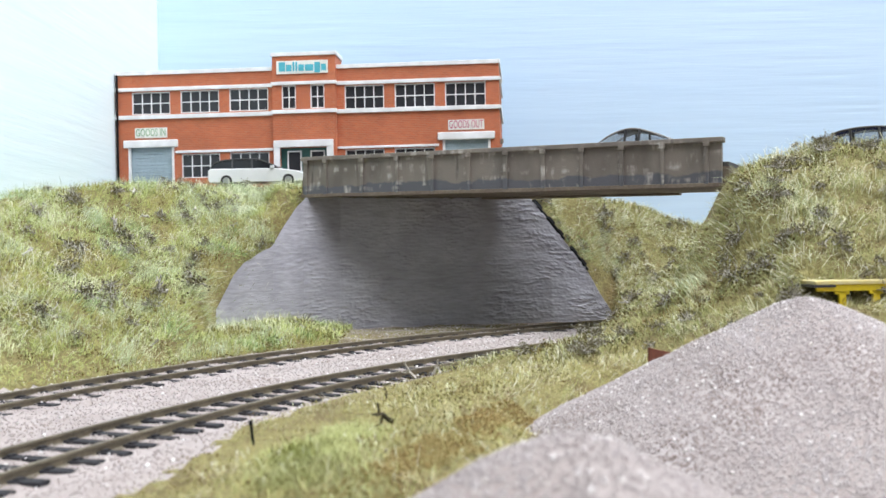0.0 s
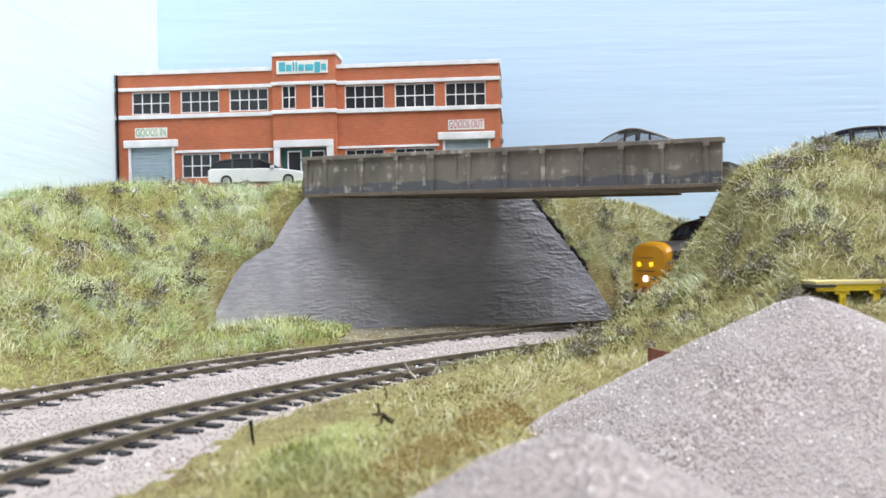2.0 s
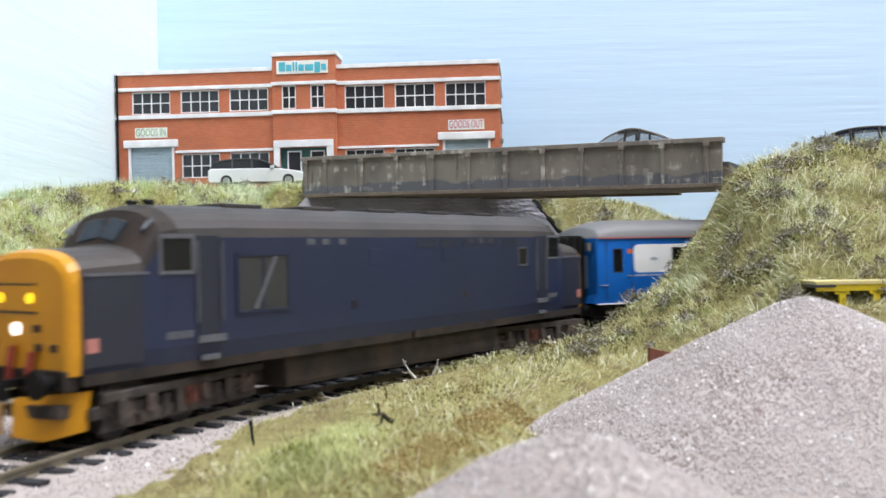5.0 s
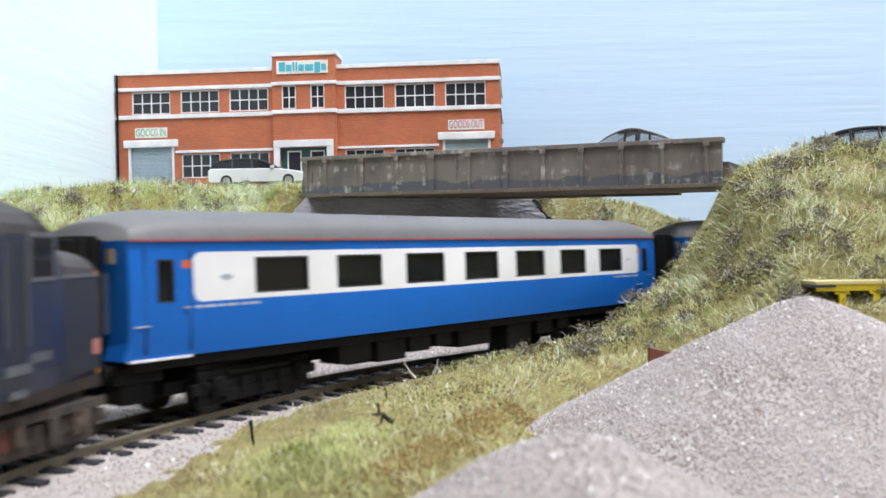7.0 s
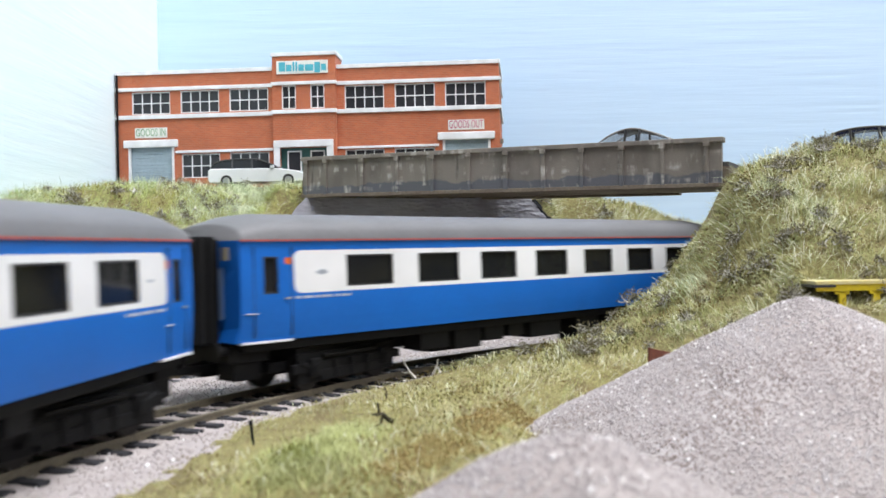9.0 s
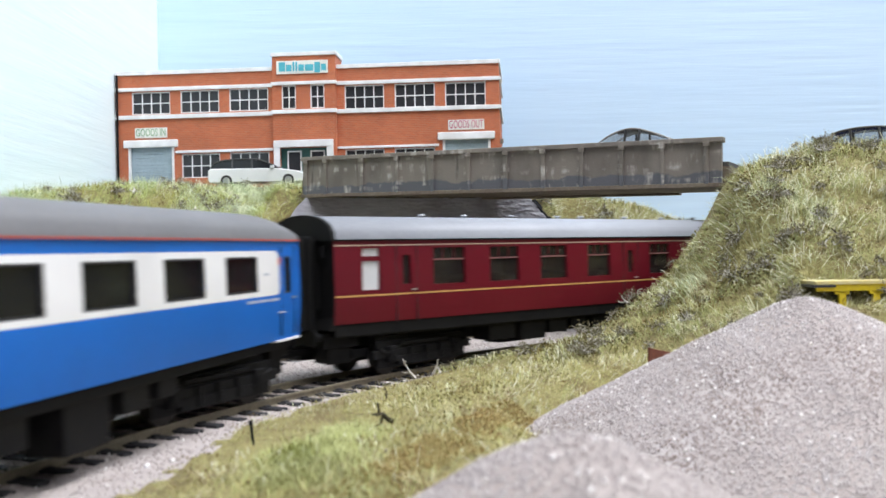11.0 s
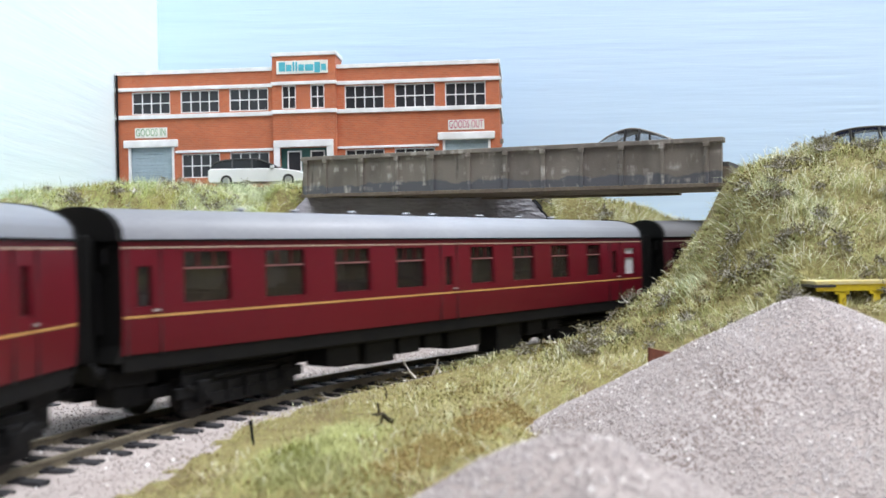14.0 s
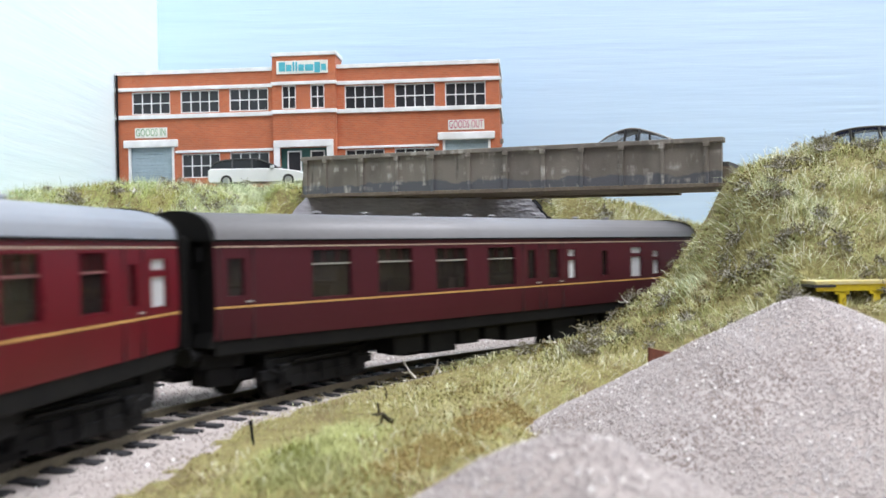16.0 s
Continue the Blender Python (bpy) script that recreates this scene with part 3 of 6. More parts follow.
# ---- abutment ----
def abutment():
    edge = [(-106.5, 19), (-101.7, 33.6), (-98.2, 40.2), (-88.4, 48.4), (-83.6, 58.7), (-78.8, 67.8), (-73.7, 75.0), (50.8, 73.5), (65.3, 55.4), (73.4, 43.9), (81.7, 34), (89.9, 19), (99, 4)]
    base = empty("abutment")
    nx, nz = 380, 160
    xs = np.linspace(-106.5, 99, nx)
    verts, faces = [], []
    for x in xs:
        y, top = wall_y(x), table(x, edge) + 0.7 * noise.noise(Vector((x, 3, 0)) / 4)
        for k in range(nz):
            z = -1 + (top + 1) * k / (nz - 1)
            flake = smooth01(0.12, 0.24, noise.noise(Vector((x / 6, z / 1.4, 1)))) + 0.7 * smooth01(0.10, 0.22, noise.noise(Vector((x / 2.6, z / 1.0, 5))))
            relief = flake * (0.25 + 0.75 * smooth01(0.25, 0.65, 0.5 + noise.noise(Vector((x / 26, z / 15, 9))))) * 0.33
            relief += 0.12 * noise.noise(Vector((x / 1.6, z / 1.2, 3))) + 0.35 * noise.noise(Vector((x / 14, z / 5, 4)))
            verts.append((x, y - relief + (z - 10) * 0.10, z))
    for i in range(nx - 1):
        for k in range(nz - 1):
            a = i * nz + k
            faces.append((a, a + nz, a + nz + 1, a + 1))
    mesh_ob("stone_face", verts, faces, SLATE, base, True)
    back, fb = [], []
    for x in xs:
        for yy in (wall_y(x) + 1.5, wall_y(x) + 5):
            for z in (-1, table(x, edge) - 0.8):
                back.append((x, yy + (z - 10) * 0.10, z))
    for i in range(nx - 1):
        a, c = i * 4, i * 4 + 4
        fb += [(a + 1, c + 1, c + 3, a + 3), (a + 2, c + 2, c + 3, a + 3)]
    mesh_ob("core", back, fb, SLATE, base)
    # the bare dark edge of the sheet on the far wing
    bm = bmesh.new()
    pts = [(52, 72), (60, 62), (66, 54.5), (70, 49)], [(73, 44.5), (79, 37.5), (83.5, 31)]
    for run in pts:
        for (x0, z0), (x1, z1) in zip(run, run[1:]):
            rod(bm, (x0, wall_y(x0) + z0 * 0.1, z0), (x1, wall_y(x1) + z1 * 0.1, z1), 1.3, 6)
            rod(bm, (x0 + 1, wall_y(x0) + 1 + z0 * 0.1, z0 + 0.3), ((x0 + x1) / 2 + 1.5, wall_y(x1) + 1 + z1 * 0.1, (z0 + z1) / 2), 1.2, 5)
    part("dark_edge", bm, BLACK, base, "black jagged broken edge")
    return tagged(base, "grey painted abutment wall with rough stone courses", "wall")


abutment()

# ---- road bridge ----
GIRDER_A, GIRDER_B = Vector((-76.5, 532)), Vector((123.5, 430))
GDIR = (GIRDER_B - GIRDER_A).normalized()
GLEN = (GIRDER_B - GIRDER_A).length + 0.8


def bridge():
    base = empty("road_bridge", GIRDER_A.x, GIRDER_A.y, 75.4)
    base.matrix_basis = base.matrix_basis @ pose(0, 0, 0, 0, 0, math.degrees(math.atan2(GDIR.y, GDIR.x))) @ pose(0, 0, 0, 0, 1.12, 0)
    gap = 69.0
    for y0, y1, sgn, ln in ((0.0, 3.0, -1, GLEN), (gap, gap + 3.0, 1, 190.0)):
        bm = bmesh.new()
        n = 60
        # web as a fine grid with slight dents
        box(bm, 0.6, ln - 0.6, y0, y1, 0.5, 19.5)
        bmesh.ops.subdivide_edges(bm, edges=[e for e in bm.edges if abs((e.verts[0].co - e.verts[1].co).x) > 50], cuts=n)
        part("web", bm, CONCRETE, base)
        part("top_flange", boxes((0, ln + 0.4, y0 - 1.6, y1 + 1.2, 19.0, 21.2), bevel=0.35), CONCRETE, base)
        part("bottom_flange", boxes((0, ln, y0 - 1.2, y1 + 1.0, -0.9, 1.0), bevel=0.3), UNDERSIDE, base)
        outer = y0 if sgn < 0 else y1
        for u in (3, 15.6, 38.5, 59.8, 80.7, 101.1, 121.3, 140.8, 160.2, 179.6, 198.6, 218.3):
            if u > ln:
                continue
            w = 1.0 + 0.12 * math.sin(u)
            a, c = sorted((outer + sgn * 1.3, outer - sgn * 0.3))
            part("rib", boxes((u - w, u + w, a, c, 0.6, 17.6), bevel=0.25), CONCRETE, base)
            a, c = sorted((outer + sgn * 1.8, outer - sgn * 0.3))
            part("rib_head", boxes((u - 1.5, u + 1.5, a, c, 17.2, 19.2), bevel=0.25), CONCRETE, base)
    part("deck", boxes((-2, GLEN + 2, 3.02, gap - 0.02, 0.2, 8.5)), UNDERSIDE, base)
    part("road_surface", boxes((-2, GLEN + 2, 3.5, gap - 0.5, 8.5, 10.5)), TAR, base)
    # unseen run-on of the road, added to shade the track behind the bank
    part("road_shade_slab", boxes((GLEN + 2.2, GLEN + 90, 20, gap - 1, 0.2, 5.5)), UNDERSIDE, base)
    return tagged(base, "weathered grey concrete girder road bridge over two tracks", "bridge")


bridge()
tagged(part("road", boxes((SIDE_X + 2, 60, 596, BACK_Y - 2, ROAD_Z - 3, ROAD_Z)), TAR), "dark tarred yard before the factory", "road", kind="structure")


# ---- factory ----
def holed_wall(bm, u0, u1, z0, z1, y, holes, depth):
    """A wall face at y (looking to -y) with openings, whose reveals are depth deep."""
    us = sorted({u0, u1, *[h[0] for h in holes], *[h[1] for h in holes]})
    zs = sorted({z0, z1, *[h[2] for h in holes], *[h[3] for h in holes]})
    quad = lambda *c: bm.faces.new([bm.verts.new(p) for p in c])
    for a, b in zip(us, us[1:]):
        for c, d in zip(zs, zs[1:]):
            mu, mz = (a + b) / 2, (c + d) / 2
            if any(h[0] < mu < h[1] and h[2] < mz < h[3] for h in holes):
                continue
            quad((a, y, c), (b, y, c), (b, y, d), (a, y, d))
    for a, b, c, d in holes:
        e = y + depth
        quad((a, y, c), (a, e, c), (a, e, d), (a, y, d))
        quad((b, y, c), (b, e, c), (b, e, d), (b, y, d))
        quad((a, y, c), (b, y, c), (b, e, c), (a, e, c))
        quad((a, y, d), (b, y, d), (b, e, d), (a, e, d))


def window_part(base, a, b, c, d, y, cols, rows):
    """A white framed window with panes; a..b wide, c..d high, its front at y."""
    bm = bmesh.new()
    t = 0.75
    rings = [[bm.verts.new((u, v, z)) for u, z in ((a + k, c + k), (b - k, c + k), (b - k, d - k), (a + k, d - k))] for v, k in ((y + 0.9, 0), (y, 0), (y, t), (y + 0.9, t))]
    for r, q in zip(rings, rings[1:] + rings[:1]):
        for i in range(4):
            bm.faces.new((r[i], r[(i + 1) % 4], q[(i + 1) % 4], q[i]))
    win = part("window", bm, WHITE, base, "white framed small-pane window")
    us = [a + t + (b - a - 2 * t) * i / cols for i in range(cols + 1)]
    zs = [c + t + (d - c - 2 * t) * i / rows for i in range(rows + 1)]
    for u in us[1:-1]:
        part("muntin", boxes((u - 0.33, u + 0.33, y + 0.1, y + 0.8, c + t, d - t)), WHITE, win)
    for z in zs[1:-1]:
        part("muntin", boxes((a + t, b - t, y + 0.14, y + 0.7, z - 0.33, z + 0.33)), WHITE, win)
    for u, u2 in zip(us, us[1:]):
        for z, z2 in zip(zs, zs[1:]):
            part("pane", boxes((u, u2, y + 0.75, y + 0.95, z, z2)), PANE, win)


def lettering(name, text, size, mat, parent, x, y, z, width):
    data = bpy.data.curves.new(name, "FONT")
    data.body, data.size, data.align_x, data.align_y = text, size * MM, "CENTER", "CENTER"
    data.extrude = 0.05 * MM
    tmp = new(name, data)
    bpy.context.view_layer.update()
    me = bpy.data.meshes.new_from_object(tmp)
    bpy.data.objects.remove(tmp)
    xs = [v.co.x for v in me.vertices]
    k = width * MM / (max(xs) - min(xs))
    for v in me.vertices:
        v.co = Vector((v.co.x * k, v.co.y, v.co.z))
    me.materials.clear()
    me.materials.append(mat)
    ob = new(name, me)
    ob.parent = parent
    ob.matrix_basis = pose(x * MM, y * MM, z * MM, 90, 0, 0)
    return ob


def factory():
    base = empty("factory_building", SIDE_X + 1, 641, ROAD_Z, -4.6)
    Z = lambda z: z - ROAD_Z
    L = 252.0
    wins = [(10.4, 36.4, Z(137), Z(151.8)), (43.2, 69.2, Z(137.2), Z(152)), (75.9, 101.9, Z(137.4), Z(152.2)),
            (152.2, 178, Z(136.4), Z(152)), (184.8, 210.8, Z(136.4), Z(152)), (217.3, 243.5, Z(136.2), Z(151.8))]
    tower = [(111.5, 120.9, Z(137.4), Z(152.8)), (130.3, 139.6, Z(137.4), Z(152.8))]
    low = [(43.4, 69.2, Z(94.6), Z(110.5)), (75.8, 102, Z(94.6), Z(110.5)), (152, 177.6, Z(94.6), Z(110.5)), (184.2, 210.3, Z(94.6), Z(110.5))]
    shut = [(8.2, 38, 0, Z(115.6)), (215.8, 245.5, 0, Z(115.2))]
    bm = bmesh.new()
    holed_wall(bm, 0, 105.5, 0, Z(163), 0, wins[:3] + low[:2] + shut[:1], 2.2)
    holed_wall(bm, 147, L, 0, Z(163), 0, wins[3:] + low[2:] + shut[1:], 2.2)
    door = [(110, 140.6, 0, Z(112.3))]
    holed_wall(bm, 105.5, 147, 0, Z(172), -3, tower + door, 3.0)
    for u in (105.5, 147):
        bm.faces.new([bm.verts.new(p) for p in ((u, -3, 0), (u, 20, 0), (u, 20, Z(172)), (u, -3, Z(172)))])
    for u in (0, L):
        bm.faces.new([bm.verts.new(p) for p in ((u, 0, 0), (u, 78, 0), (u, 78, Z(163)), (u, 0, Z(163)))])
    part("wall", bm, BRICK, base)
    part("roof", boxes((0.6, L - 0.6, 0.8, 78, Z(160), Z(161.5))), ROOF_GREY, base)
    part("tower_roof", boxes((106, 146.5, -2.5, 20, Z(171), Z(172.2))), ROOF_GREY, base)
    # a dark sheet added in place of the shade inside
    part("interior_shade_sheet", boxes((3, L - 3, 14, 15, 0.5, Z(160))), SHADE, base)
    for a, c in ((-0.8, 105.4), (147.1, L + 0.8)):
        part("coping", boxes((a, c, -0.9, 3, Z(163), Z(165.6)), bevel=0.3), WHITE, base)
        part("band", boxes((a, c, -1.1, 0.3, Z(152.3), Z(154.7)), bevel=0.3), WHITE, base)
        part("band", boxes((a, c, -1.3, 0.3, Z(133.9), Z(136.6)), bevel=0.3), WHITE, base)
    part("coping", boxes((104.8, 147.7, -3.9, 20, Z(171.6), Z(174)), bevel=0.3), WHITE, base)
    part("band", boxes((104.8, 147.7, -4.1, -2.7, Z(152.9), Z(155.1)), bevel=0.3), WHITE, base)
    part("band", boxes((104.8, 147.7, -4.2, -2.7, Z(134.4), Z(136.9)), bevel=0.3), WHITE, base)
    for z0, z1, o in ((163, 165.6, 0.9), (152.3, 154.7, 1.1), (133.9, 136.6, 1.3)):
        part("side_band", boxes((L - 0.2, L + o, 0.3, 78, Z(z0), Z(z1)), bevel=0.3), WHITE, base)
    part("sill_band", boxes((39.5, 105.4, -0.9, 0.3, Z(111), Z(112.8)), bevel=0.25), WHITE, base)
    part("sill_band", boxes((147.1, 213, -0.9, 0.3, Z(111), Z(112.6)), bevel=0.25), WHITE, base)
    for i, (a, c, z0, z1) in enumerate(wins + low):
        window_part(base, a, c, z0, z1, 0.6, 4, 2)
    for a, c, z0, z1 in tower:
        window_part(base, a, c, z0, z1, -2.4, 2, 2)
    for a, c, z0, z1 in shut:
        k = 13
        sh = part("roller_shutter", boxes((a + 1, c - 1, 1.6, 2.1, z0, z1)), SHUTTER, base, "pale blue-grey slatted roller shutter")
        for i in range(k):
            q0, q1 = z0 + (z1 - z0) * i / k, z0 + (z1 - z0) * (i + 1) / k
            part("slat", boxes((a + 1, c - 1, 1.0, 1.62, q0, q1 - 0.25), bevel=0.12), SHUTTER, sh)
        for u in (a - 0.5, c - 1):
            part("jamb", boxes((u, u + 1.5, -0.5, 1.2, 0, z1)), WHITE, base)
        part("lintel", boxes((a - 3.6, c + 3.4, -1.6, 0.2, z1 - 0.4, z1 + 4.6), bevel=0.7), WHITE, base)
    # entrance
    part("door_surround", boxes((105.9, 110, -4.4, -2.9, 0, Z(114)), (140.6, 145, -4.4, -2.9, 0, Z(114)), (105.9, 145, -4.6, -2.9, Z(112.6), Z(117.2)), bevel=0.3), WHITE, base)
    part("entrance_panel", boxes((110, 140.6, -0.6, 0, 0, Z(112.3))), DOOR_GREEN, base)
    for a, c in ((114.2, 123.6), (129.4, 138.9)):
        leaf = part("door", boxes((a, a + 0.9, -1.4, -0.7, 0, Z(110.5)), (c - 0.9, c, -1.4, -0.7, 0, Z(110.5)), (a, c, -1.4, -0.7, Z(109.6), Z(110.5))), WHITE, base, "glazed door in a white frame")
        part("pane", boxes((a + 0.9, c - 0.9, -1.1, -0.8, 0, Z(109.6))), PANE, leaf)
    # signs
    s1 = part("sign_board", boxes((12.4, 34, -0.6, 0.1, Z(121.6), Z(128.2)), bevel=0.1), SIGN_WHITE, base, "cream sign with green capitals")
    lettering("sign_letters", "GOODS IN", 7.0, SIGN_GREEN, s1, 23.2, -0.68, Z(124.9), 19.8)
    s2 = part("sign_board", boxes((219, 242.2, -0.6, 0.1, Z(121.2), Z(127.6)), bevel=0.1), SIGN_WHITE, base, "white sign with crimson capitals")
    lettering("sign_letters", "GOODS OUT", 7.0, SIGN_RED, s2, 230.6, -0.68, Z(124.4), 21.6)
    s3 = part("name_board", boxes((108.6, 142.2, -3.8, -2.9, Z(160), Z(168.4)), bevel=0.1), SIGN_WHITE, base, "white name board with teal shapes")
    bm = bmesh.new()
    u = 110.2
    for w, h, dz in ((4.2, 6, 0), (3.6, 4.2, 0), (1.3, 6, 0), (1.3, 6, 0), (3.6, 4.2, 0), (5.6, 4.2, 0), (3.8, 5.4, -1.4), (3.2, 4.2, 0)):
        box(bm, u, u + w, -3.95, -3.75, Z(161.6) + dz * 0.8, Z(161.6) + h)
        u += w + 0.62
    part("name_shape", bm, SIGN_TEAL, s3)
    part("drain_pipe", rod(bmesh.new(), (1.2, -1.6, 0), (1.2, -1.6, Z(163)), 0.7), BLACK, base)
    part("lamp", boxes((L + 0.1, L + 2.2, 2, 4, Z(112), Z(115)), bevel=0.3), CONCRETE, base)
    return tagged(base, "two-storey orange brick factory with white bands and small-pane windows", "building")


factory()


# ---- cars ----
def car(name, label, paint, length, width, height, spots, x, y, z, rz, glazing, belt_at=0.60, outline=None):
    """spots: fractions of the length for bonnet end, screen top, roof end, tail; the nose points to +x.
    outline: the cabin's own line, as 15 pairs of fractions of length and cabin height."""
    base = empty(name, x, y, z, rz)
    h0, belt = height * 0.17, height * belt_at
    bm = bmesh.new()
    nose, scr, rend, tail = spots
    prof = [(-0.5, h0 + 1), (-0.5, belt * 0.92), (-0.47, belt), (tail - 0.5, belt * 1.03), (nose - 0.5, belt * 1.0), (0.41, belt * 0.84), (0.485, belt * 0.68), (0.5, h0 + 1), (0.47, h0), (-0.48, h0)]
    rings = []
    for v, k in ((-1, 0.94), (-0.93, 1.0), (0.93, 1.0), (1, 0.94)):
        rings.append([bm.verts.new((px * length * (1 if abs(v) < 1 else 0.985), v * width / 2, h0 + (pz - h0) * k)) for px, pz in prof])
    n = len(prof)
    for r, q in zip(rings, rings[1:]):
        for i in range(n):
            bm.faces.new((r[i], r[(i + 1) % n], q[(i + 1) % n], q[i]))
    bm.faces.new(rings[0])
    bm.faces.new(rings[-1])
    body = part("body", bm, paint, base, "", False)
    # cabin: an arched roof on slim pillars, with glass between
    w1, w0 = width * 0.39, width * 0.475
    arc = []
    for i in range(15):
        t = i / 14
        u = (tail + (rend - tail) * min(1, t / 0.25)) if t < 0.25 else (rend + (scr - rend) * (t - 0.25) / 0.45 if t < 0.7 else scr + (nose - scr) * (t - 0.7) / 0.3)
        rise = math.sin(math.pi * (0.08 + 0.84 * t)) ** 0.6
        low = math.sin(math.pi * 0.08) ** 0.6
        arc.append(((u - 0.5) * length, belt + (height - belt) * (rise - low) / (1 - low)))
    if outline:
        arc = [((u - 0.5) * length, belt + (height - belt) * k) for u, k in outline]
    wide = lambda z: w0 + (w1 - w0) * (z - belt) / (height - belt)
    bm = bmesh.new()
    rows = []
    for x1, z1 in arc[3:11]:
        w = wide(z1)
        rows.append([bm.verts.new(p) for p in ((x1, -w, z1 - 0.7), (x1, -w, z1), (x1, -w * 0.6, z1 + 0.45), (x1, w * 0.6, z1 + 0.45), (x1, w, z1), (x1, w, z1 - 0.7))])
    for r, q in zip(rows, rows[1:]):
        for i in range(6):
            bm.faces.new((r[i], r[(i + 1) % 6], q[(i + 1) % 6], q[i]))
    bm.faces.new(rows[0])
    bm.faces.new(rows[-1])
    part("roof", bm, paint, base, "", True)
    for v in (-1, 1):
        bm = bmesh.new()
        loops = [[bm.verts.new((x1, v * wide(z1) + 0.5 * math.cos(q * math.pi / 3), z1 + 0.5 * math.sin(q * math.pi / 3))) for q in range(6)] for x1, z1 in arc]
        for r, n2 in zip(loops, loops[1:]):
            for q in range(6):
                bm.faces.new((r[q], r[(q + 1) % 6], n2[(q + 1) % 6], n2[q]))
        bm.faces.new(loops[0])
        bm.faces.new(loops[-1])
        bmesh.ops.recalc_face_normals(bm, faces=bm.faces)
        part("roof_rail", bm, paint if paint is CAR_GREY else DARK_TRIM, base)
        for k in (5, 8):
            px, pz = arc[k]
            part("pillar", rod(bmesh.new(), (px + 0.6, v * w0, belt - 0.2), (px, v * wide(pz), pz - 0.2), 0.6, 6), DARK_TRIM, base)
        bm = bmesh.new()
        bm.faces.new([bm.verts.new((x1, v * wide(z1) * 0.985, z1)) for x1, z1 in arc])
        part("side_glass", bm, glazing, base).visible_shadow = False
    for run in (arc[:4], arc[10:]):
        bm = bmesh.new()
        for (x1, z1), (x2, z2) in zip(run, run[1:]):
            bm.faces.new([bm.verts.new(p) for p in ((x1, -wide(z1) * 0.97, z1), (x1, wide(z1) * 0.97, z1), (x2, wide(z2) * 0.97, z2), (x2, -wide(z2) * 0.97, z2))])
        part("windscreen", bm, glazing, base).visible_shadow = False
    for fx in (-0.31, 0.32):
        for v in (-1, 1):
            wh = part("wheel", rod(bmesh.new(), (fx * length, v * width * 0.40, height * 0.21), (fx * length, v * width * 0.505, height * 0.21), height * 0.21, 20), TYRE, base)
            part("rim", rod(bmesh.new(), (fx * length, v * width * 0.50, height * 0.21), (fx * length, v * width * 0.515, height * 0.21), height * 0.13, 14), RIM, wh)
    for v in (-1, 1):
        part("headlight", boxes((0.42 * length, 0.465 * length, v * width * 0.34 - 1.6, v * width * 0.34 + 1.6, belt * 0.70, belt * 0.83), bevel=0.3), LAMP_CLEAR, base)
        part("tail_light", boxes((-0.505 * length, -0.48 * length, v * width * 0.36 - 1.5, v * width * 0.36 + 1.5, belt * 0.72, belt * 0.9), bevel=0.3), LAMP_RED, base)
        part("mirror", boxes(((nose - 0.56) * length, (nose - 0.52) * length, v * width * 0.5 - 0.8, v * width * 0.5 + 0.8, belt, belt + 1.6), bevel=0.3), paint, base)
    return tagged(base, label, "car")


SPORT_UTILITY = [(0.02, 0.0), (0.035, 0.3), (0.06, 0.6), (0.10, 0.78), (0.17, 0.90), (0.24, 0.97), (0.31, 1.0), (0.38, 1.0), (0.44, 0.98), (0.49, 0.93), (0.53, 0.85), (0.58, 0.67), (0.63, 0.45), (0.68, 0.22), (0.72, 0.0)]
car("parked_car", "white sport utility car parked before the factory", CAR_WHITE, 60, 26, 17.0, (0.70, 0.50, 0.22, 0.015), -111.0, 600, ROAD_Z, -3, GLASS_DARK, 0.64, SPORT_UTILITY)
car("parked_car", "grey saloon car behind the bridge parapet", CAR_GREY, 60, 23, 19.0, (0.74, 0.56, 0.32, 0.10), 93.5, 480, 82.5, 153, CAR_GLASS)
car("parked_car", "dark navy hatchback half hidden behind the grassy bank", CAR_NAVY, 54, 22, 16.5, (0.72, 0.55, 0.10, 0.01), 198, 428, 78.3, -27, CAR_GLASS)


# ---- gravel heaps ----
def octa(centres, sizes, rng):
    """Many small uneven stones as arrays of vertices and triangles."""
    unit = np.array([(1, 0, 0), (-1, 0, 0), (0, 1, 0), (0, -1, 0), (0, 0, 1), (0, 0, -1)], float)
    tri = np.array([(0, 2, 4), (2, 1, 4), (1, 3, 4), (3, 0, 4), (2, 0, 5), (1, 2, 5), (3, 1, 5), (0, 3, 5)])
    n = len(centres)
    q = rng.normal(size=(n, 3, 3))
    q, _ = np.linalg.qr(q)
    stretch = rng.uniform(0.6, 1.2, (n, 1, 3))
    v = (unit[None] * stretch * sizes[:, None, None]) @ q + centres[:, None, :]
    return v.reshape(-1, 3), (tri[None] + 6 * np.arange(n)[:, None, None]).reshape(-1, 3)


def raw_mesh(name, verts, tris, mat, parent=None):
    me = bpy.data.meshes.new(name)
    me.vertices.add(len(verts))
    me.vertices.foreach_set("co", (np.asarray(verts, float) * MM).ravel())
    me.loops.add(len(tris) * 3)
    me.loops.foreach_set("vertex_index", np.asarray(tris, int).ravel())
    me.polygons.add(len(tris))
    me.polygons.foreach_set("loop_start", np.arange(0, len(tris) * 3, 3))
    me.update(calc_edges=True)
    me.materials.append(mat)
    ob = new(name, me)
    ob.parent = parent
    return ob


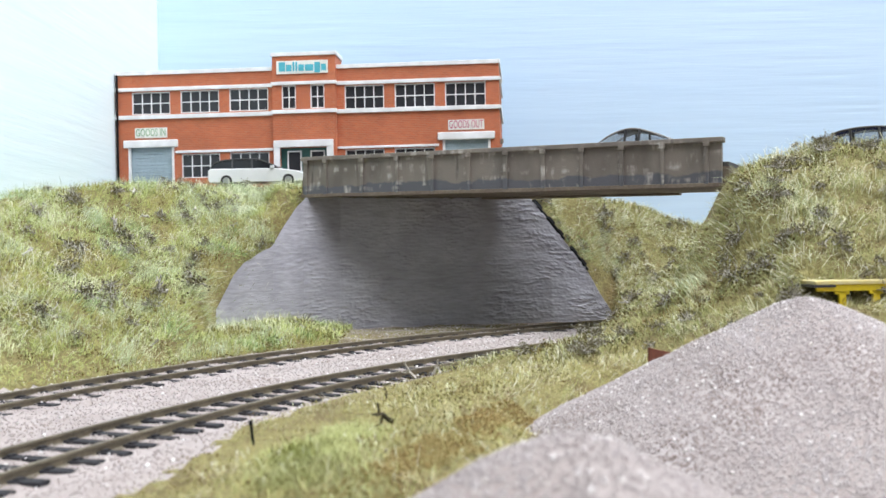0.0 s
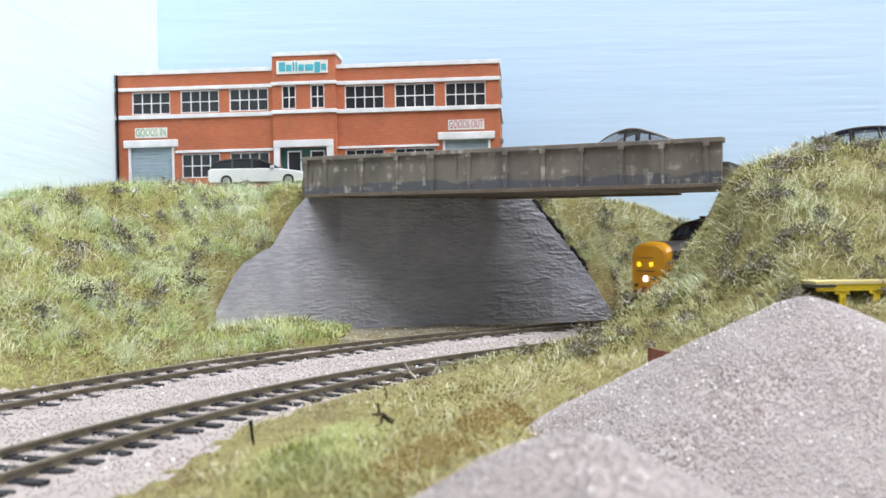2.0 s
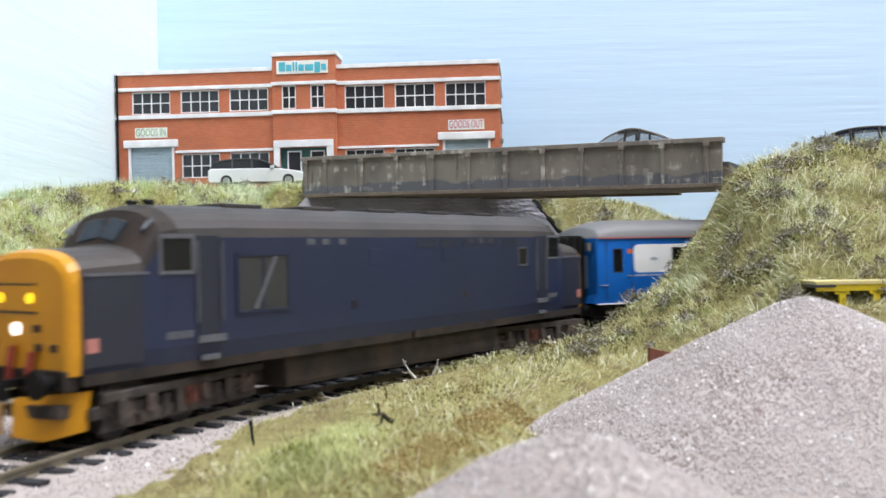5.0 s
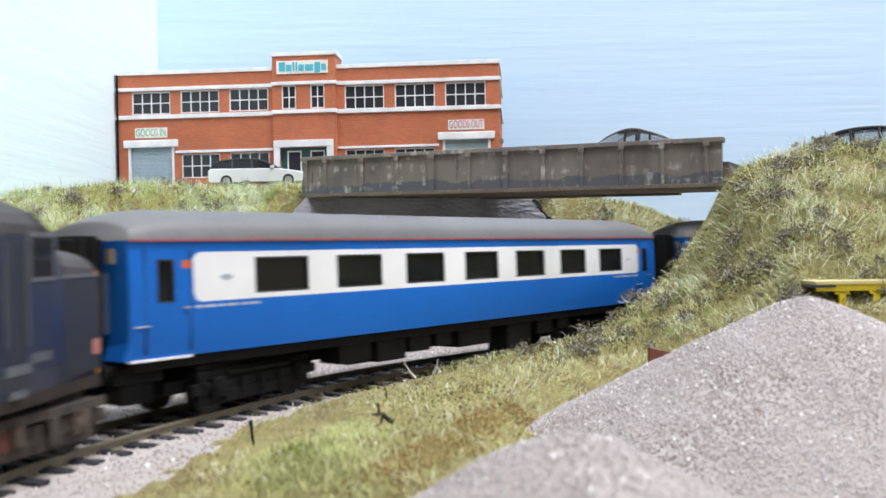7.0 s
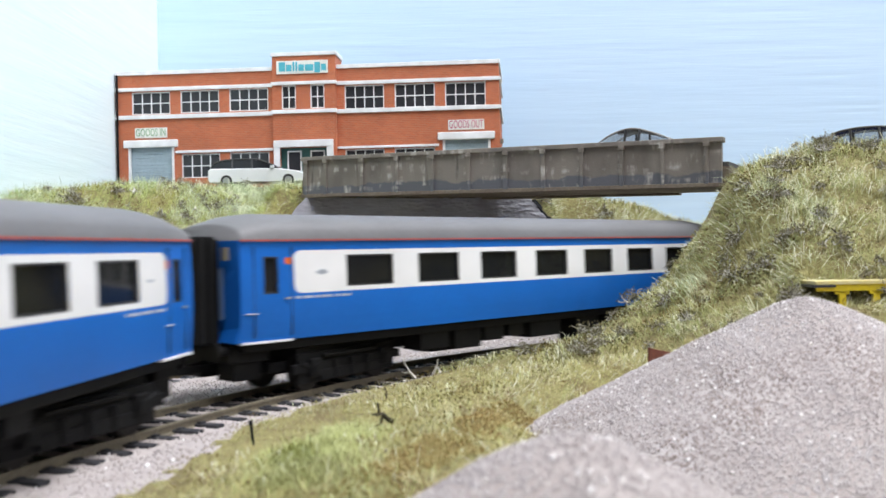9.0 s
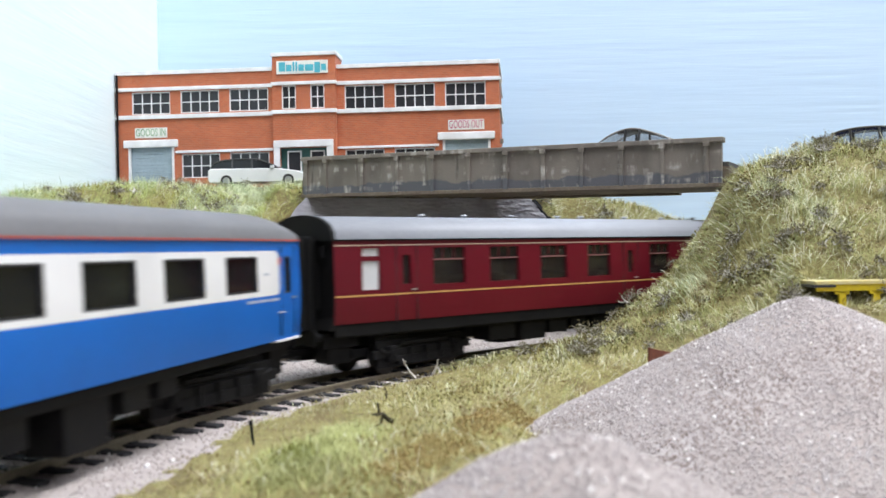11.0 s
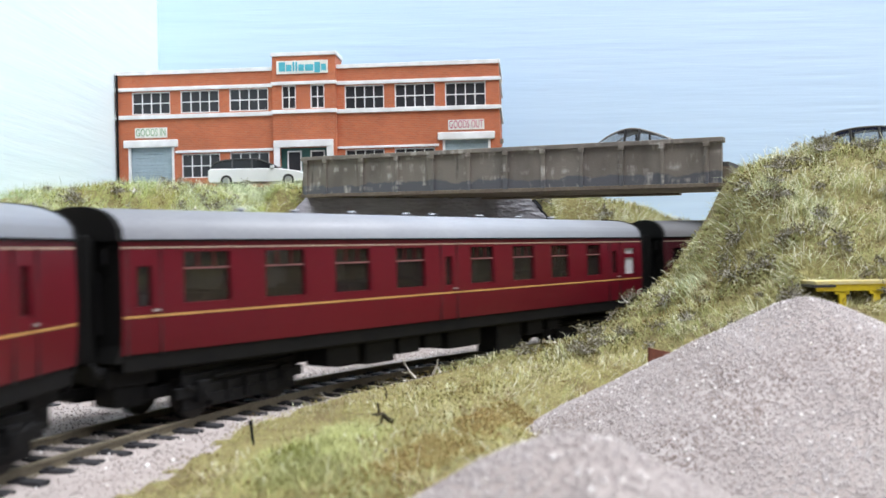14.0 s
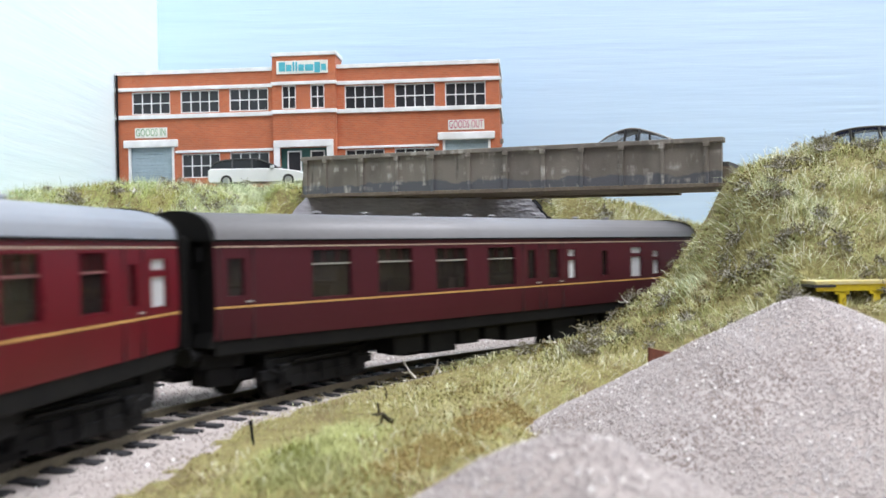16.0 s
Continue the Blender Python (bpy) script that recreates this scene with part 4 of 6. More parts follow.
def heap(label, cx, cy, height, slope, cap, crown, count, size, seed):
    rng = np.random.default_rng(seed)
    reach = height / slope + 26

    def top(x, y):
        r = math.hypot(x - cx, (y - cy) * 1.05)
        lump = 1.2 * noise.noise(Vector((x, y, seed)) / 16) + 0.4 * noise.noise(Vector((x, y, seed + 5)) / 5)
        return height - slope * (math.sqrt(r * r + cap * cap) - cap) + crown * math.exp(-((r / 13) ** 2)) + lump * min(1, r / 12)

    base = empty("gravel_heap")
    g = np.arange(-reach, reach + 0.1, 2.0)
    n = len(g)
    verts = [(cx + a, cy + b, max(top(cx + a, cy + b), -1.2)) for b in g for a in g]
    faces = [(j * n + i, j * n + i + 1, (j + 1) * n + i + 1, (j + 1) * n + i) for j in range(n - 1) for i in range(n - 1)]
    mesh_ob("mound", verts, faces, HEAP, base, True)
    xy = rng.uniform(-reach + 18, reach - 18, (count, 2)) + (cx, cy)
    z = np.array([top(a, b) for a, b in xy])
    keep = (z > 2) & (xy[:, 1] < cy + 25)
    c = np.c_[xy[keep], z[keep]]
    v, t = octa(c, size * rng.uniform(0.5, 1.25, len(c)), rng)
    tagged(raw_mesh("grain", v, t, HEAP_GRAINS, base), "loose pale and brown grains", kind="stuff")
    pick = rng.uniform(0, 1, len(c)) < 0.013
    v, t = octa(c[pick] + (0, 0, 0.1), size * rng.uniform(0.7, 1.7, int(pick.sum())), rng)
    tagged(raw_mesh("white_chip", v, t, WHITE_CHIPS, base), "scattered white chips", kind="stuff")
    return tagged(base, label, "gravel heap")


heap("large rounded heap of pale grey-brown gravel", 81.0, 218, 30.6, 0.53, 10, 2.0, 95000, 0.36, 3)
heap("small heap of pale gravel close to the lens", 14.6, 111, 23.6, 0.62, 6.3, 0.0, 40000, 0.30, 8)


# ---- ballast, grass, moss and twigs ----
def field(count, seed, x0, x1, y0, y1):
    rng = np.random.default_rng(seed)
    x, y = rng.uniform(x0, x1, count), rng.uniform(y0, y1, count)
    return rng, x, y


def on_scenery(x, y):
    return np.array([not is_ballast(a, b) for a, b in zip(x, y)])


def visible_side(x, y, z):
    """Leaves out the flat yard, what lies behind it, and places far outside the picture's wedge of ground."""
    return (np.abs(x) < 0.50 * y + 12) & ~((y > 602) & (x < 62)) & (y < 720)


def before_wall(x, y):
    return np.array([(-50 < a < 102 and b < wall_y(a) + 17 and back_r(a, b) > BACK[2]) or (-109 < a < 102 and -5 < b - wall_y(a) < (3 if a > 48 or a < -72 else 17)) for a, b in zip(x, y)])


def ballast_grains():
    rng, x, y = field(90000, 21, SIDE_X, 150, 120, 600)
    ok = (np.abs(x) < 0.50 * y + 8) & np.array([is_ballast(a, b) or (before and b < 600) for a, b, before in zip(x, y, before_wall(x, y))])
    x, y = x[ok], y[ok]
    c = np.c_[x, y, height_at(x, y) + 0.1]
    pick = rng.uniform(0, 1, len(c)) < 0.012
    v, t = octa(c[pick] + (0, 0, 0.15), 0.5 * rng.uniform(0.6, 1.5, int(pick.sum())), rng)
    tagged(raw_mesh("white_stones", v, t, WHITE_CHIPS), "white chips scattered over the ballast", "ballast", kind="stuff")
    v, t = octa(c, 0.36 * rng.uniform(0.5, 1.3, len(c)), rng)
    return tagged(raw_mesh("ballast", v, t, GRAINS), "pale fine ballast grains between the tracks", "ballast", kind="stuff")


ballast_grains()


def frames_at(x, y):
    """Surface normals and two tangents of the sheet at arrays of places."""
    gx = (height_at(x + 2, y) - height_at(x - 2, y)) / 4
    gy = (height_at(x, y + 2) - height_at(x, y - 2)) / 4
    n = np.c_[-gx, -gy, np.ones(len(x))]
    n /= np.linalg.norm(n, axis=1)[:, None]
    a = np.cross(n, np.array((0.0, 1.0, 0.0)))
    a /= np.linalg.norm(a, axis=1)[:, None]
    return n, a, np.cross(n, a)


def blades(name, x, y, rng, length, width, mat, low=0.5, high=1.6, lift=1.6, swirl=9.0, stray=0.9):
    """Thin bent hairs of three triangles each, combed in small swirls along the surface. low, high: their lean from the surface's normal."""
    k = len(x)
    n, a, b = frames_at(x, y)
    turn = np.array([noise.noise(Vector((p, q, 120)) / swirl) for p, q in zip(x, y)]) * 2 * math.pi * 1.6 + rng.normal(0, stray, k)
    d = a * np.cos(turn)[:, None] + b * np.sin(turn)[:, None]
    side = np.cross(d, n) * (np.broadcast_to(width, k) * rng.uniform(0.6, 1.3, k))[:, None]
    l = np.broadcast_to(length, k) * rng.uniform(0.45, 1.3, k)
    lean = rng.uniform(low, high, k)
    root = np.c_[x, y, height_at(x, y)] + n * (rng.uniform(-0.4, 1, k) * lift)[:, None]
    mid = root + (d * np.sin(lean * 0.6)[:, None] + n * np.cos(lean * 0.6)[:, None]) * (l * 0.5)[:, None]
    tip = mid + (d * np.sin(lean * 1.2)[:, None] + n * np.cos(lean * 1.2)[:, None]) * (l * 0.5)[:, None] + (0, 0, -1) * (l * 0.12)[:, None]
    v = np.stack([root - side / 2, root + side / 2, mid - side / 2.4, mid + side / 2.4, tip], 1).reshape(-1, 3)
    t = np.array([(0, 1, 3), (0, 3, 2), (2, 3, 4)])[None] + 5 * np.arange(k)[:, None, None]
    return raw_mesh(name, v, t.reshape(-1, 3), mat)


def soil_band(x, y):
    """The bare brown strip along the foot of the gravel."""
    a, b = np.array((-16.0, 150.0)), np.array((20.0, 236.0))
    d = b - a
    t = np.clip(((x - a[0]) * d[0] + (y - a[1]) * d[1]) / d.dot(d), 0, 1)
    wob = np.array([noise.noise(Vector((p, q, 90)) / 9) for p, q in zip(x, y)])
    return np.hypot(x - a[0] - t * d[0], y - a[1] - t * d[1]) < 7 + 9 * wob


def patches(x, y, z, large, small):
    """Slow patches with ragged edges."""
    return np.array([noise.noise(Vector((a, b, z)) / large) + 0.6 * noise.noise(Vector((a, b, z + 10)) / small) for a, b in zip(x, y)])


def tufts(name, cx, cy, rng, each, spread, length, width, mat, label, low=0.1, high=1.25):
    x = (cx[:, None] + rng.normal(0, spread, (len(cx), each))).ravel()
    y = (cy[:, None] + rng.normal(0, spread, (len(cx), each))).ravel()
    ok = on_scenery(x, y) & ~before_wall(x, y) & np.array([near_r(a, b) < 400 or near_r(a, b) > 470 for a, b in zip(x, y)])
    tagged(blades(name, x[ok], y[ok], rng, length, width, mat, low, high, 1.2, 14.0, 0.8), label, "grass", kind="stuff")


def grass():
    rng, x, y = field(820000, 31, SIDE_X + 1, 330, 130, 720)
    ok = visible_side(x, y, 0) & (y < 690)
    x, y = x[ok], y[ok]
    ok = on_scenery(x, y) & ~before_wall(x, y)
    ok &= clear_of_heaps(x, y)
    x, y = x[ok], y[ok]
    patch = patches(x, y, 40, 16, 5) + 0.3 * (y > 555) - 0.10 * ((x > 60) & (y < 555))
    ok = patch + rng.uniform(-0.7, 0.7, len(x)) > -0.25
    ok &= ~soil_band(x, y) | (rng.uniform(0, 1, len(x)) < 0.25)
    x, y, patch = x[ok], y[ok], patch[ok]
    rn = np.array([near_r(a, b) for a, b in zip(x, y)])
    size = 1 - 0.68 * np.clip((rn - 390) / 24, 0, 1) * (x > -60) * (rn < 460)
    rb = np.array([back_r(a, b) for a, b in zip(x, y)])
    size *= 1 - 0.55 * np.clip((BACK[2] + 48 - rb) / 16, 0, 1) * (x < 20) * (rb > BACK[2])
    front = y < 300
    left, right = ~front & (x < -40), ~front & (x >= -40)
    tagged(blades("bank_grass", x[left], y[left], rng, 5.0 * size[left], 0.20, GREEN_BANK, 0.7, 1.7, 2.0), "yellow-green and straw static grass on the bank", "grass", kind="stuff")
    tagged(blades("bank_grass", x[right], y[right], rng, 5.0 * size[right], 0.20, GRASS, 0.7, 1.7, 2.0), "olive static grass on the bank beside the bridge", "grass", kind="stuff")
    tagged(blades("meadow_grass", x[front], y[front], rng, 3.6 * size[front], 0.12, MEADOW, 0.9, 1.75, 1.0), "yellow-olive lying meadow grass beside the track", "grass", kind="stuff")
    # long bleached hairs lying across it
    pick = (rng.uniform(0, 1, len(x)) < np.where(x < -70, 0.13, np.where(y < 300, 0.07, 0.13))) & (patch > -0.1)
    x, y, size = x[pick], y[pick], size[pick]
    tagged(blades("long_grass", x, y, rng, np.where(y < 300, 5.0, 9.0) * size, 0.17, STRAW, 0.7, 1.75, 2.6, 12.0, 1.2), "long bleached straw hairs in the grass", "grass", kind="stuff")
    # pale and fresh green tufts, most of them on the bank below the factory
    rng, cx, cy = field(900, 33, SIDE_X + 2, 200, 150, 600)
    ok = visible_side(cx, cy, 0) & on_scenery(cx, cy) & ~before_wall(cx, cy) & clear_of_heaps(cx, cy)
    cx, cy = cx[ok], cy[ok]
    want = rng.uniform(0, 1, len(cx)) < np.where(cx < -70, 0.40, np.where(cy < 330, 0.0, 0.10))
    hx, hy = np.append(cx[want], rng.uniform(-118, -76, 16)), np.append(cy[want], rng.uniform(505, 585, 16))
    tufts("pale_tuft", hx, hy, rng, 150, 4.6, 8.0, 0.15, PALE_TUFT, "pale whitish-green hairy grass tufts")
    want = rng.uniform(0, 1, len(cx)) < np.where(cx < -70, 0.16, np.where(cy < 330, 0.0, 0.05))
    cx, cy = np.append(cx[want], (-142, -112, -110, -196, 66, 74, 84)), np.append(cy[want], (385, 400, 505, 400, 566, 574, 580))
    tufts("grass_tuft", cx, cy, rng, 220, 4.0, 6.0, 0.15, GREEN_TUFT, "bright green static grass tufts")
    # a yellow-green patch of soft grass beside the post
    cx, cy = rng.uniform(-34, -14, 22), rng.uniform(160, 222, 22)
    tufts("soft_grass", cx, cy, rng, 420, 4.5, 3.6, 0.10, SOFT_GREEN, "soft yellow-green grass beside the track", 0.5, 1.6)
    # a shaggy fringe along the crest of the bank before the yard
    x, y = rng.uniform(SIDE_X + 12, -74, 9000), rng.uniform(556, 600, 9000)
    ok = (patches(x, y, 150, 9, 4) > -0.15) & ~before_wall(x, y)
    tagged(blades("crest_grass", x[ok], y[ok], rng, 6.0, 0.17, PALE_TUFT, 0.2, 1.4, 1.0), "pale upright grass along the crest of the bank", "grass", kind="stuff")


grass()


def moss():
    rng, x, y = field(190000, 35, SIDE_X + 1, 330, 130, 700)
    ok = visible_side(x, y, 0) & (y < 690)
    x, y = x[ok], y[ok]
    m = patches(x, y, 60, 14, 5) + np.where((x > 60) & (y > 300), 0.14, 0.0)
    ok = on_scenery(x, y) & ~before_wall(x, y) & clear_of_heaps(x, y) & (m > np.where(y < 320, 0.30, 0.10))
    x, y = x[ok], y[ok]
    c = np.c_[x, y, height_at(x, y) + rng.uniform(0, 3.4, len(x)) * np.clip(m[ok] * 2.0, 0.1, 1)]
    v, t = octa(c, np.where(c[:, 1] < 320, 0.24, 0.40) * rng.uniform(0.5, 1.4, len(c)), rng)
    return tagged(raw_mesh("moss", v, t, MOSS), "dark olive moss crumbs among the grass", "moss", kind="stuff")


moss()


def brown_soil():
    rng, x, y = field(110000, 37, -60, 60, 130, 260)
    ok = on_scenery(x, y) & clear_of_heaps(x, y)
    ok &= soil_band(x, y)
    x, y = x[ok], y[ok]
    c = np.c_[x, y, height_at(x, y) + rng.uniform(0, 0.8, len(x))]
    v, t = octa(c, 0.2 * rng.uniform(0.4, 1.6, len(c)), rng)
    return tagged(raw_mesh("soil_crumbs", v, t, SOIL_CRUMBS), "brown crumbly soil along the foot of the gravel", "soil", kind="stuff")


brown_soil()


def surface(x, y):
    return float(height_at(np.array([float(x)]), np.array([float(y)]))[0])


def crooked(bm, rng, p, d, step, r, bends):
    """A thin bent twig of a few joints; gives its end."""
    for _ in range(bends):
        q = p + d * step * rng.uniform(0.7, 1.3)
        rod(bm, p, q, r, 4, r * 0.8)
        d = (d + Vector(rng.normal(0, 0.55, 3))).normalized()
        p, r = q, r * 0.85
    return p


def sprig(seed, wide, high):
    """A small tangle of dry grey stems with crumbly leaves."""
    rng = np.random.default_rng(seed)
    base = empty("sprig")
    bm = bmesh.new()
    tips = []
    for k in range(int(13 + wide)):
        a = rng.uniform(0, 2 * math.pi)
        p = Vector((math.cos(a) * wide * rng.uniform(0, 0.8), math.sin(a) * wide * rng.uniform(0, 0.8), rng.uniform(0.2, high * 0.6)))
        d = Vector((rng.normal(0, 1), rng.normal(0, 1), rng.uniform(-0.2, 0.9))).normalized()
        tips += [p, crooked(bm, rng, p, d, wide * 0.24, 0.17 + 0.018 * wide, 3)]
    part("stem", bm, SPRIG, base)
    n = int(46 * wide)
    c = np.array([tuple(t) for t in tips])[rng.integers(0, len(tips), n)] + rng.normal(0, 1, (n, 3)) * (wide * 0.17, wide * 0.17, high * 0.16)
    c[:, 2] = np.abs(c[:, 2])
    v, t = octa(c, 0.26 * rng.uniform(0.4, 1.5, n), rng)
    tagged(raw_mesh("foliage", v, t, SPRIG_LEAF, base), kind="stuff")
    return tagged(base, "low tangle of dry grey-green sprigs on the bank", "bush", group="dry sprigs on the banks")


# thicker tangles where the banks carry them
TANGLES = [(-166, 494), (-161, 423), (-156, 407), (-152, 460), (-141, 465), (-123, 521), (-145, 448), (-113, 438), (-150, 360), (-143, 388), (-196, 560), (-186, 556), (-118, 588), (100, 599), (118, 606),
           (109, 593), (99, 594), (129, 364), (119, 345), (99, 329), (128, 314), (107, 318), (136, 351), (103, 344)]


def sprigs():
    rng = np.random.default_rng(55)
    kinds = [sprig(200 + i, 3.2 + 0.9 * (i % 4), 2.6 + 0.6 * (i % 3)) for i in range(7)]
    spots = [(x, y, rng.uniform(1.0, 1.5) if x < 0 else rng.uniform(0.75, 1.1)) for x, y in TANGLES]
    rng2, x, y = field(2600, 56, SIDE_X + 4, 240, 290, 640)
    ok = visible_side(x, y, 0) & on_scenery(x, y) & ~before_wall(x, y)
    ok &= (patches(x, y, 60, 14, 5) > np.where(x > 40, -0.05, 0.20)) & (height_at(x, y) > 9)
    spots += [(a, b, rng.uniform(0.35, 0.85)) for a, b in zip(x[ok], y[ok])][:230]
    for i, (a, b, k) in enumerate(spots):
        n = frames_at(np.array([float(a)]), np.array([float(b)]))[0][0]
        tilt = Vector((0, 0, 1)).rotation_difference(Vector(n)).to_matrix().to_4x4()
        m = pose(a * MM, b * MM, (surface(a, b) + 2.6) * MM) @ tilt @ pose(0, 0, 0, 0, 0, rng.uniform(0, 360)) @ Matrix.Scale(k, 4)
        if i < len(kinds):
            kinds[i].matrix_basis = m
        else:
            copy_thing(kinds[int(rng.integers(0, len(kinds)))], m)


sprigs()


def twig_mesh(rng, size):
    """A small crooked branching twig."""
    bm = bmesh.new()

    def grow(p, d, l, r, depth):
        q = p + d * l * 0.55
        w = q + (d + Vector(rng.normal(0, 0.35, 3))).normalized() * l * 0.55
        rod(bm, p, q, r, 5, r * 0.85)
        rod(bm, q, w, r * 0.85, 5, r * 0.7)
        if depth == 0:
            return
        for _ in range(2 if depth > 1 else rng.integers(1, 3)):
            e = (d + Vector(rng.normal(0, 0.8, 3))).normalized()
            e.z = abs(e.z) * 0.7 + 0.05
            grow(w, e.normalized(), l * rng.uniform(0.5, 0.85), r * 0.72, depth - 1)

    grow(Vector((0, 0, -0.8)), Vector((rng.normal(0, 0.6), rng.normal(0, 0.6), 1)).normalized(), size * 0.26, size * 0.058, 3)
    return bm


def twigs():
    rng = np.random.default_rng(77)
    kinds = []
    for i in range(8):
        pale = i % 3 != 2
        ob = part("twig", twig_mesh(rng, 7.5), TWIG_GREY if pale else TWIG_DARK)
        tagged(ob, "pale grey dried twig lying in the grass" if pale else "dark brown dried twig in the grass", "twig", group="dried twigs on the banks")
        kinds.append(ob)
    rng2, x, y = field(1500, 78, SIDE_X + 4, 240, 170, 600)
    ok = visible_side(x, y, 0) & on_scenery(x, y) & ~before_wall(x, y) & clear_of_heaps(x, y)
    ok &= (patches(x, y, 60, 14, 5) > 0.02) & ~((y < 300) & (rng2.uniform(0, 1, len(x)) < 0.8)) & ~((x > 40) & (rng2.uniform(0, 1, len(x)) < 0.5))
    x, y = x[ok][:150], y[ok][:150]
    z = height_at(x, y)
    for i in range(len(x)):
        m4 = pose(x[i] * MM, y[i] * MM, (z[i] + (3.0 if x[i] < -60 else 2.0)) * MM, rng.uniform(-75, 75), rng.uniform(-75, 75), rng.uniform(0, 360)) @ Matrix.Scale(rng.uniform(0.6, 1.15) if x[i] < -60 else 0.6, 4)
        if i < len(kinds):
            kinds[i].matrix_basis = m4
        else:
            copy_thing(kinds[int(rng.integers(0, len(kinds)))], m4)
    # larger ones that stand out
    for px, py, size, pale, lean in ((-9, 283, 9, True, 70), (-3, 289, 8, True, 65), (41, 352, 11, True, 75), (-12.5, 212, 11, False, 80), (-203, 572, 20, False, 8), (-199, 568, 15, False, 40), (-205, 480, 14, False, 15), (-120, 420, 16, True, 70),
                                     (-152, 460, 15, True, 72), (-130, 512, 13, True, 65), (-160, 503, 12, True, 60), (-186, 443, 11, True, 65), (-171, 397, 9, True, 70), (-132, 386, 10, True, 60), (-148, 488, 9, True, 70), (24, 318, 8, True, 60), (6, 318, 7, True, 75)):
        ob = part("twig", twig_mesh(rng, size), TWIG_PALE if pale else TWIG_DARK)
        ob.matrix_basis = pose(px * MM, py * MM, (surface(px, py) + (3.2 if px < -60 else 1.8)) * MM, lean, 0, rng.uniform(0, 360))
        tagged(ob, "pale bleached forked twig in the grass" if pale else "dark bare twig like a small shrub", "twig", group="dried twigs on the banks")


twigs()
tagged(part("marker_post", rod(rod(bmesh.new(), (-39.6, 201, 1), (-40.4, 201, 9.5), 0.33, 7), (-40.4, 201, 9.2), (-40.5, 201, 10.3), 0.45, 7), BLACK), "thin dark post stuck in the ballast edge", "post")


# ---- yellow loading frame and rusty plate behind the heap ----
def loading_frame():
    base = empty("loading_frame", 111.4, 291, 0.1)
    part("platform", boxes((0, 62, 0, 26, 32.0, 33.1), bevel=0.2), PLASTIC_TOP, base, "pale worn yellow top sheet")
    part("edge_beam", boxes((0.5, 62, 0.4, 1.8, 30.0, 32.0), bevel=0.25), PLASTIC_YELLOW, base)
    part("edge_beam", boxes((0.5, 62, 24, 25.4, 29.6, 32.0), bevel=0.25), PLASTIC_YELLOW, base)
    part("dark_lip", boxes((-0.6, 6, -0.3, 26, 31.2, 31.9), bevel=0.15), DARK_TRIM, base)
    for u in (7.2, 17.4, 27.6, 37.8, 48):
        for v in (0.5, 24.1):
            bm = boxes((u, u + 2.0, v, v + 1.3, -0.1, 29.9))
            box(bm, u - 1.2, u + 3.2, v, v + 1.3, 29.0, 30.0, 0.3)
            part("leg", bm, PLASTIC_YELLOW, base)
    for u in (7.2, 17.4, 27.6, 37.8, 48):
        part("rung", boxes((u, u + 2, 1.8, 24.1, 28.2, 29.6)), DARK_TRIM, base)
    return tagged(base, "yellow plastic loading frame behind the gravel heap", "loading frame")


loading_frame()
bm = bmesh.new()
box(bm, 0, 14, 0, 1.2, 0, 8, 0.25)
for v in bm.verts:
    v.co.z -= 0.25 * v.co.x if v.co.z > 4 else 0
ob = tagged(part("rusty_plate", bm, RUST), "small rusty brown metal plate at the heap's edge", "metal plate")
ob.matrix_basis = pose(56.2 * MM, 268 * MM, 8.8 * MM, 0, 0, 8)


# ---- train ----
def half_width(z, w=17.6):
    """The side's slight curve: fullest a little above the waist."""
    return w - 0.9 * ((28 - z) / 13) ** 2 if z < 28 else w - 0.5 * ((z - 28) / 15) ** 2


def side_skin(us, zs, holes, cls, sign):
    """Cells of one side by class name, with reveals round the openings."""
    out = {}
    for a, b in zip(us, us[1:]):
        for c, d in zip(zs, zs[1:]):
            mu, mz = (a + b) / 2, (c + d) / 2
            if any(h[0] < mu < h[1] and h[2] < mz < h[3] for h in holes):
                continue
            bm = out.setdefault(cls(mu, mz), bmesh.new())
            bm.faces.new([bm.verts.new((u, sign * half_width(z), z)) for u, z in ((a, c), (b, c), (b, d), (a, d))])
    return out


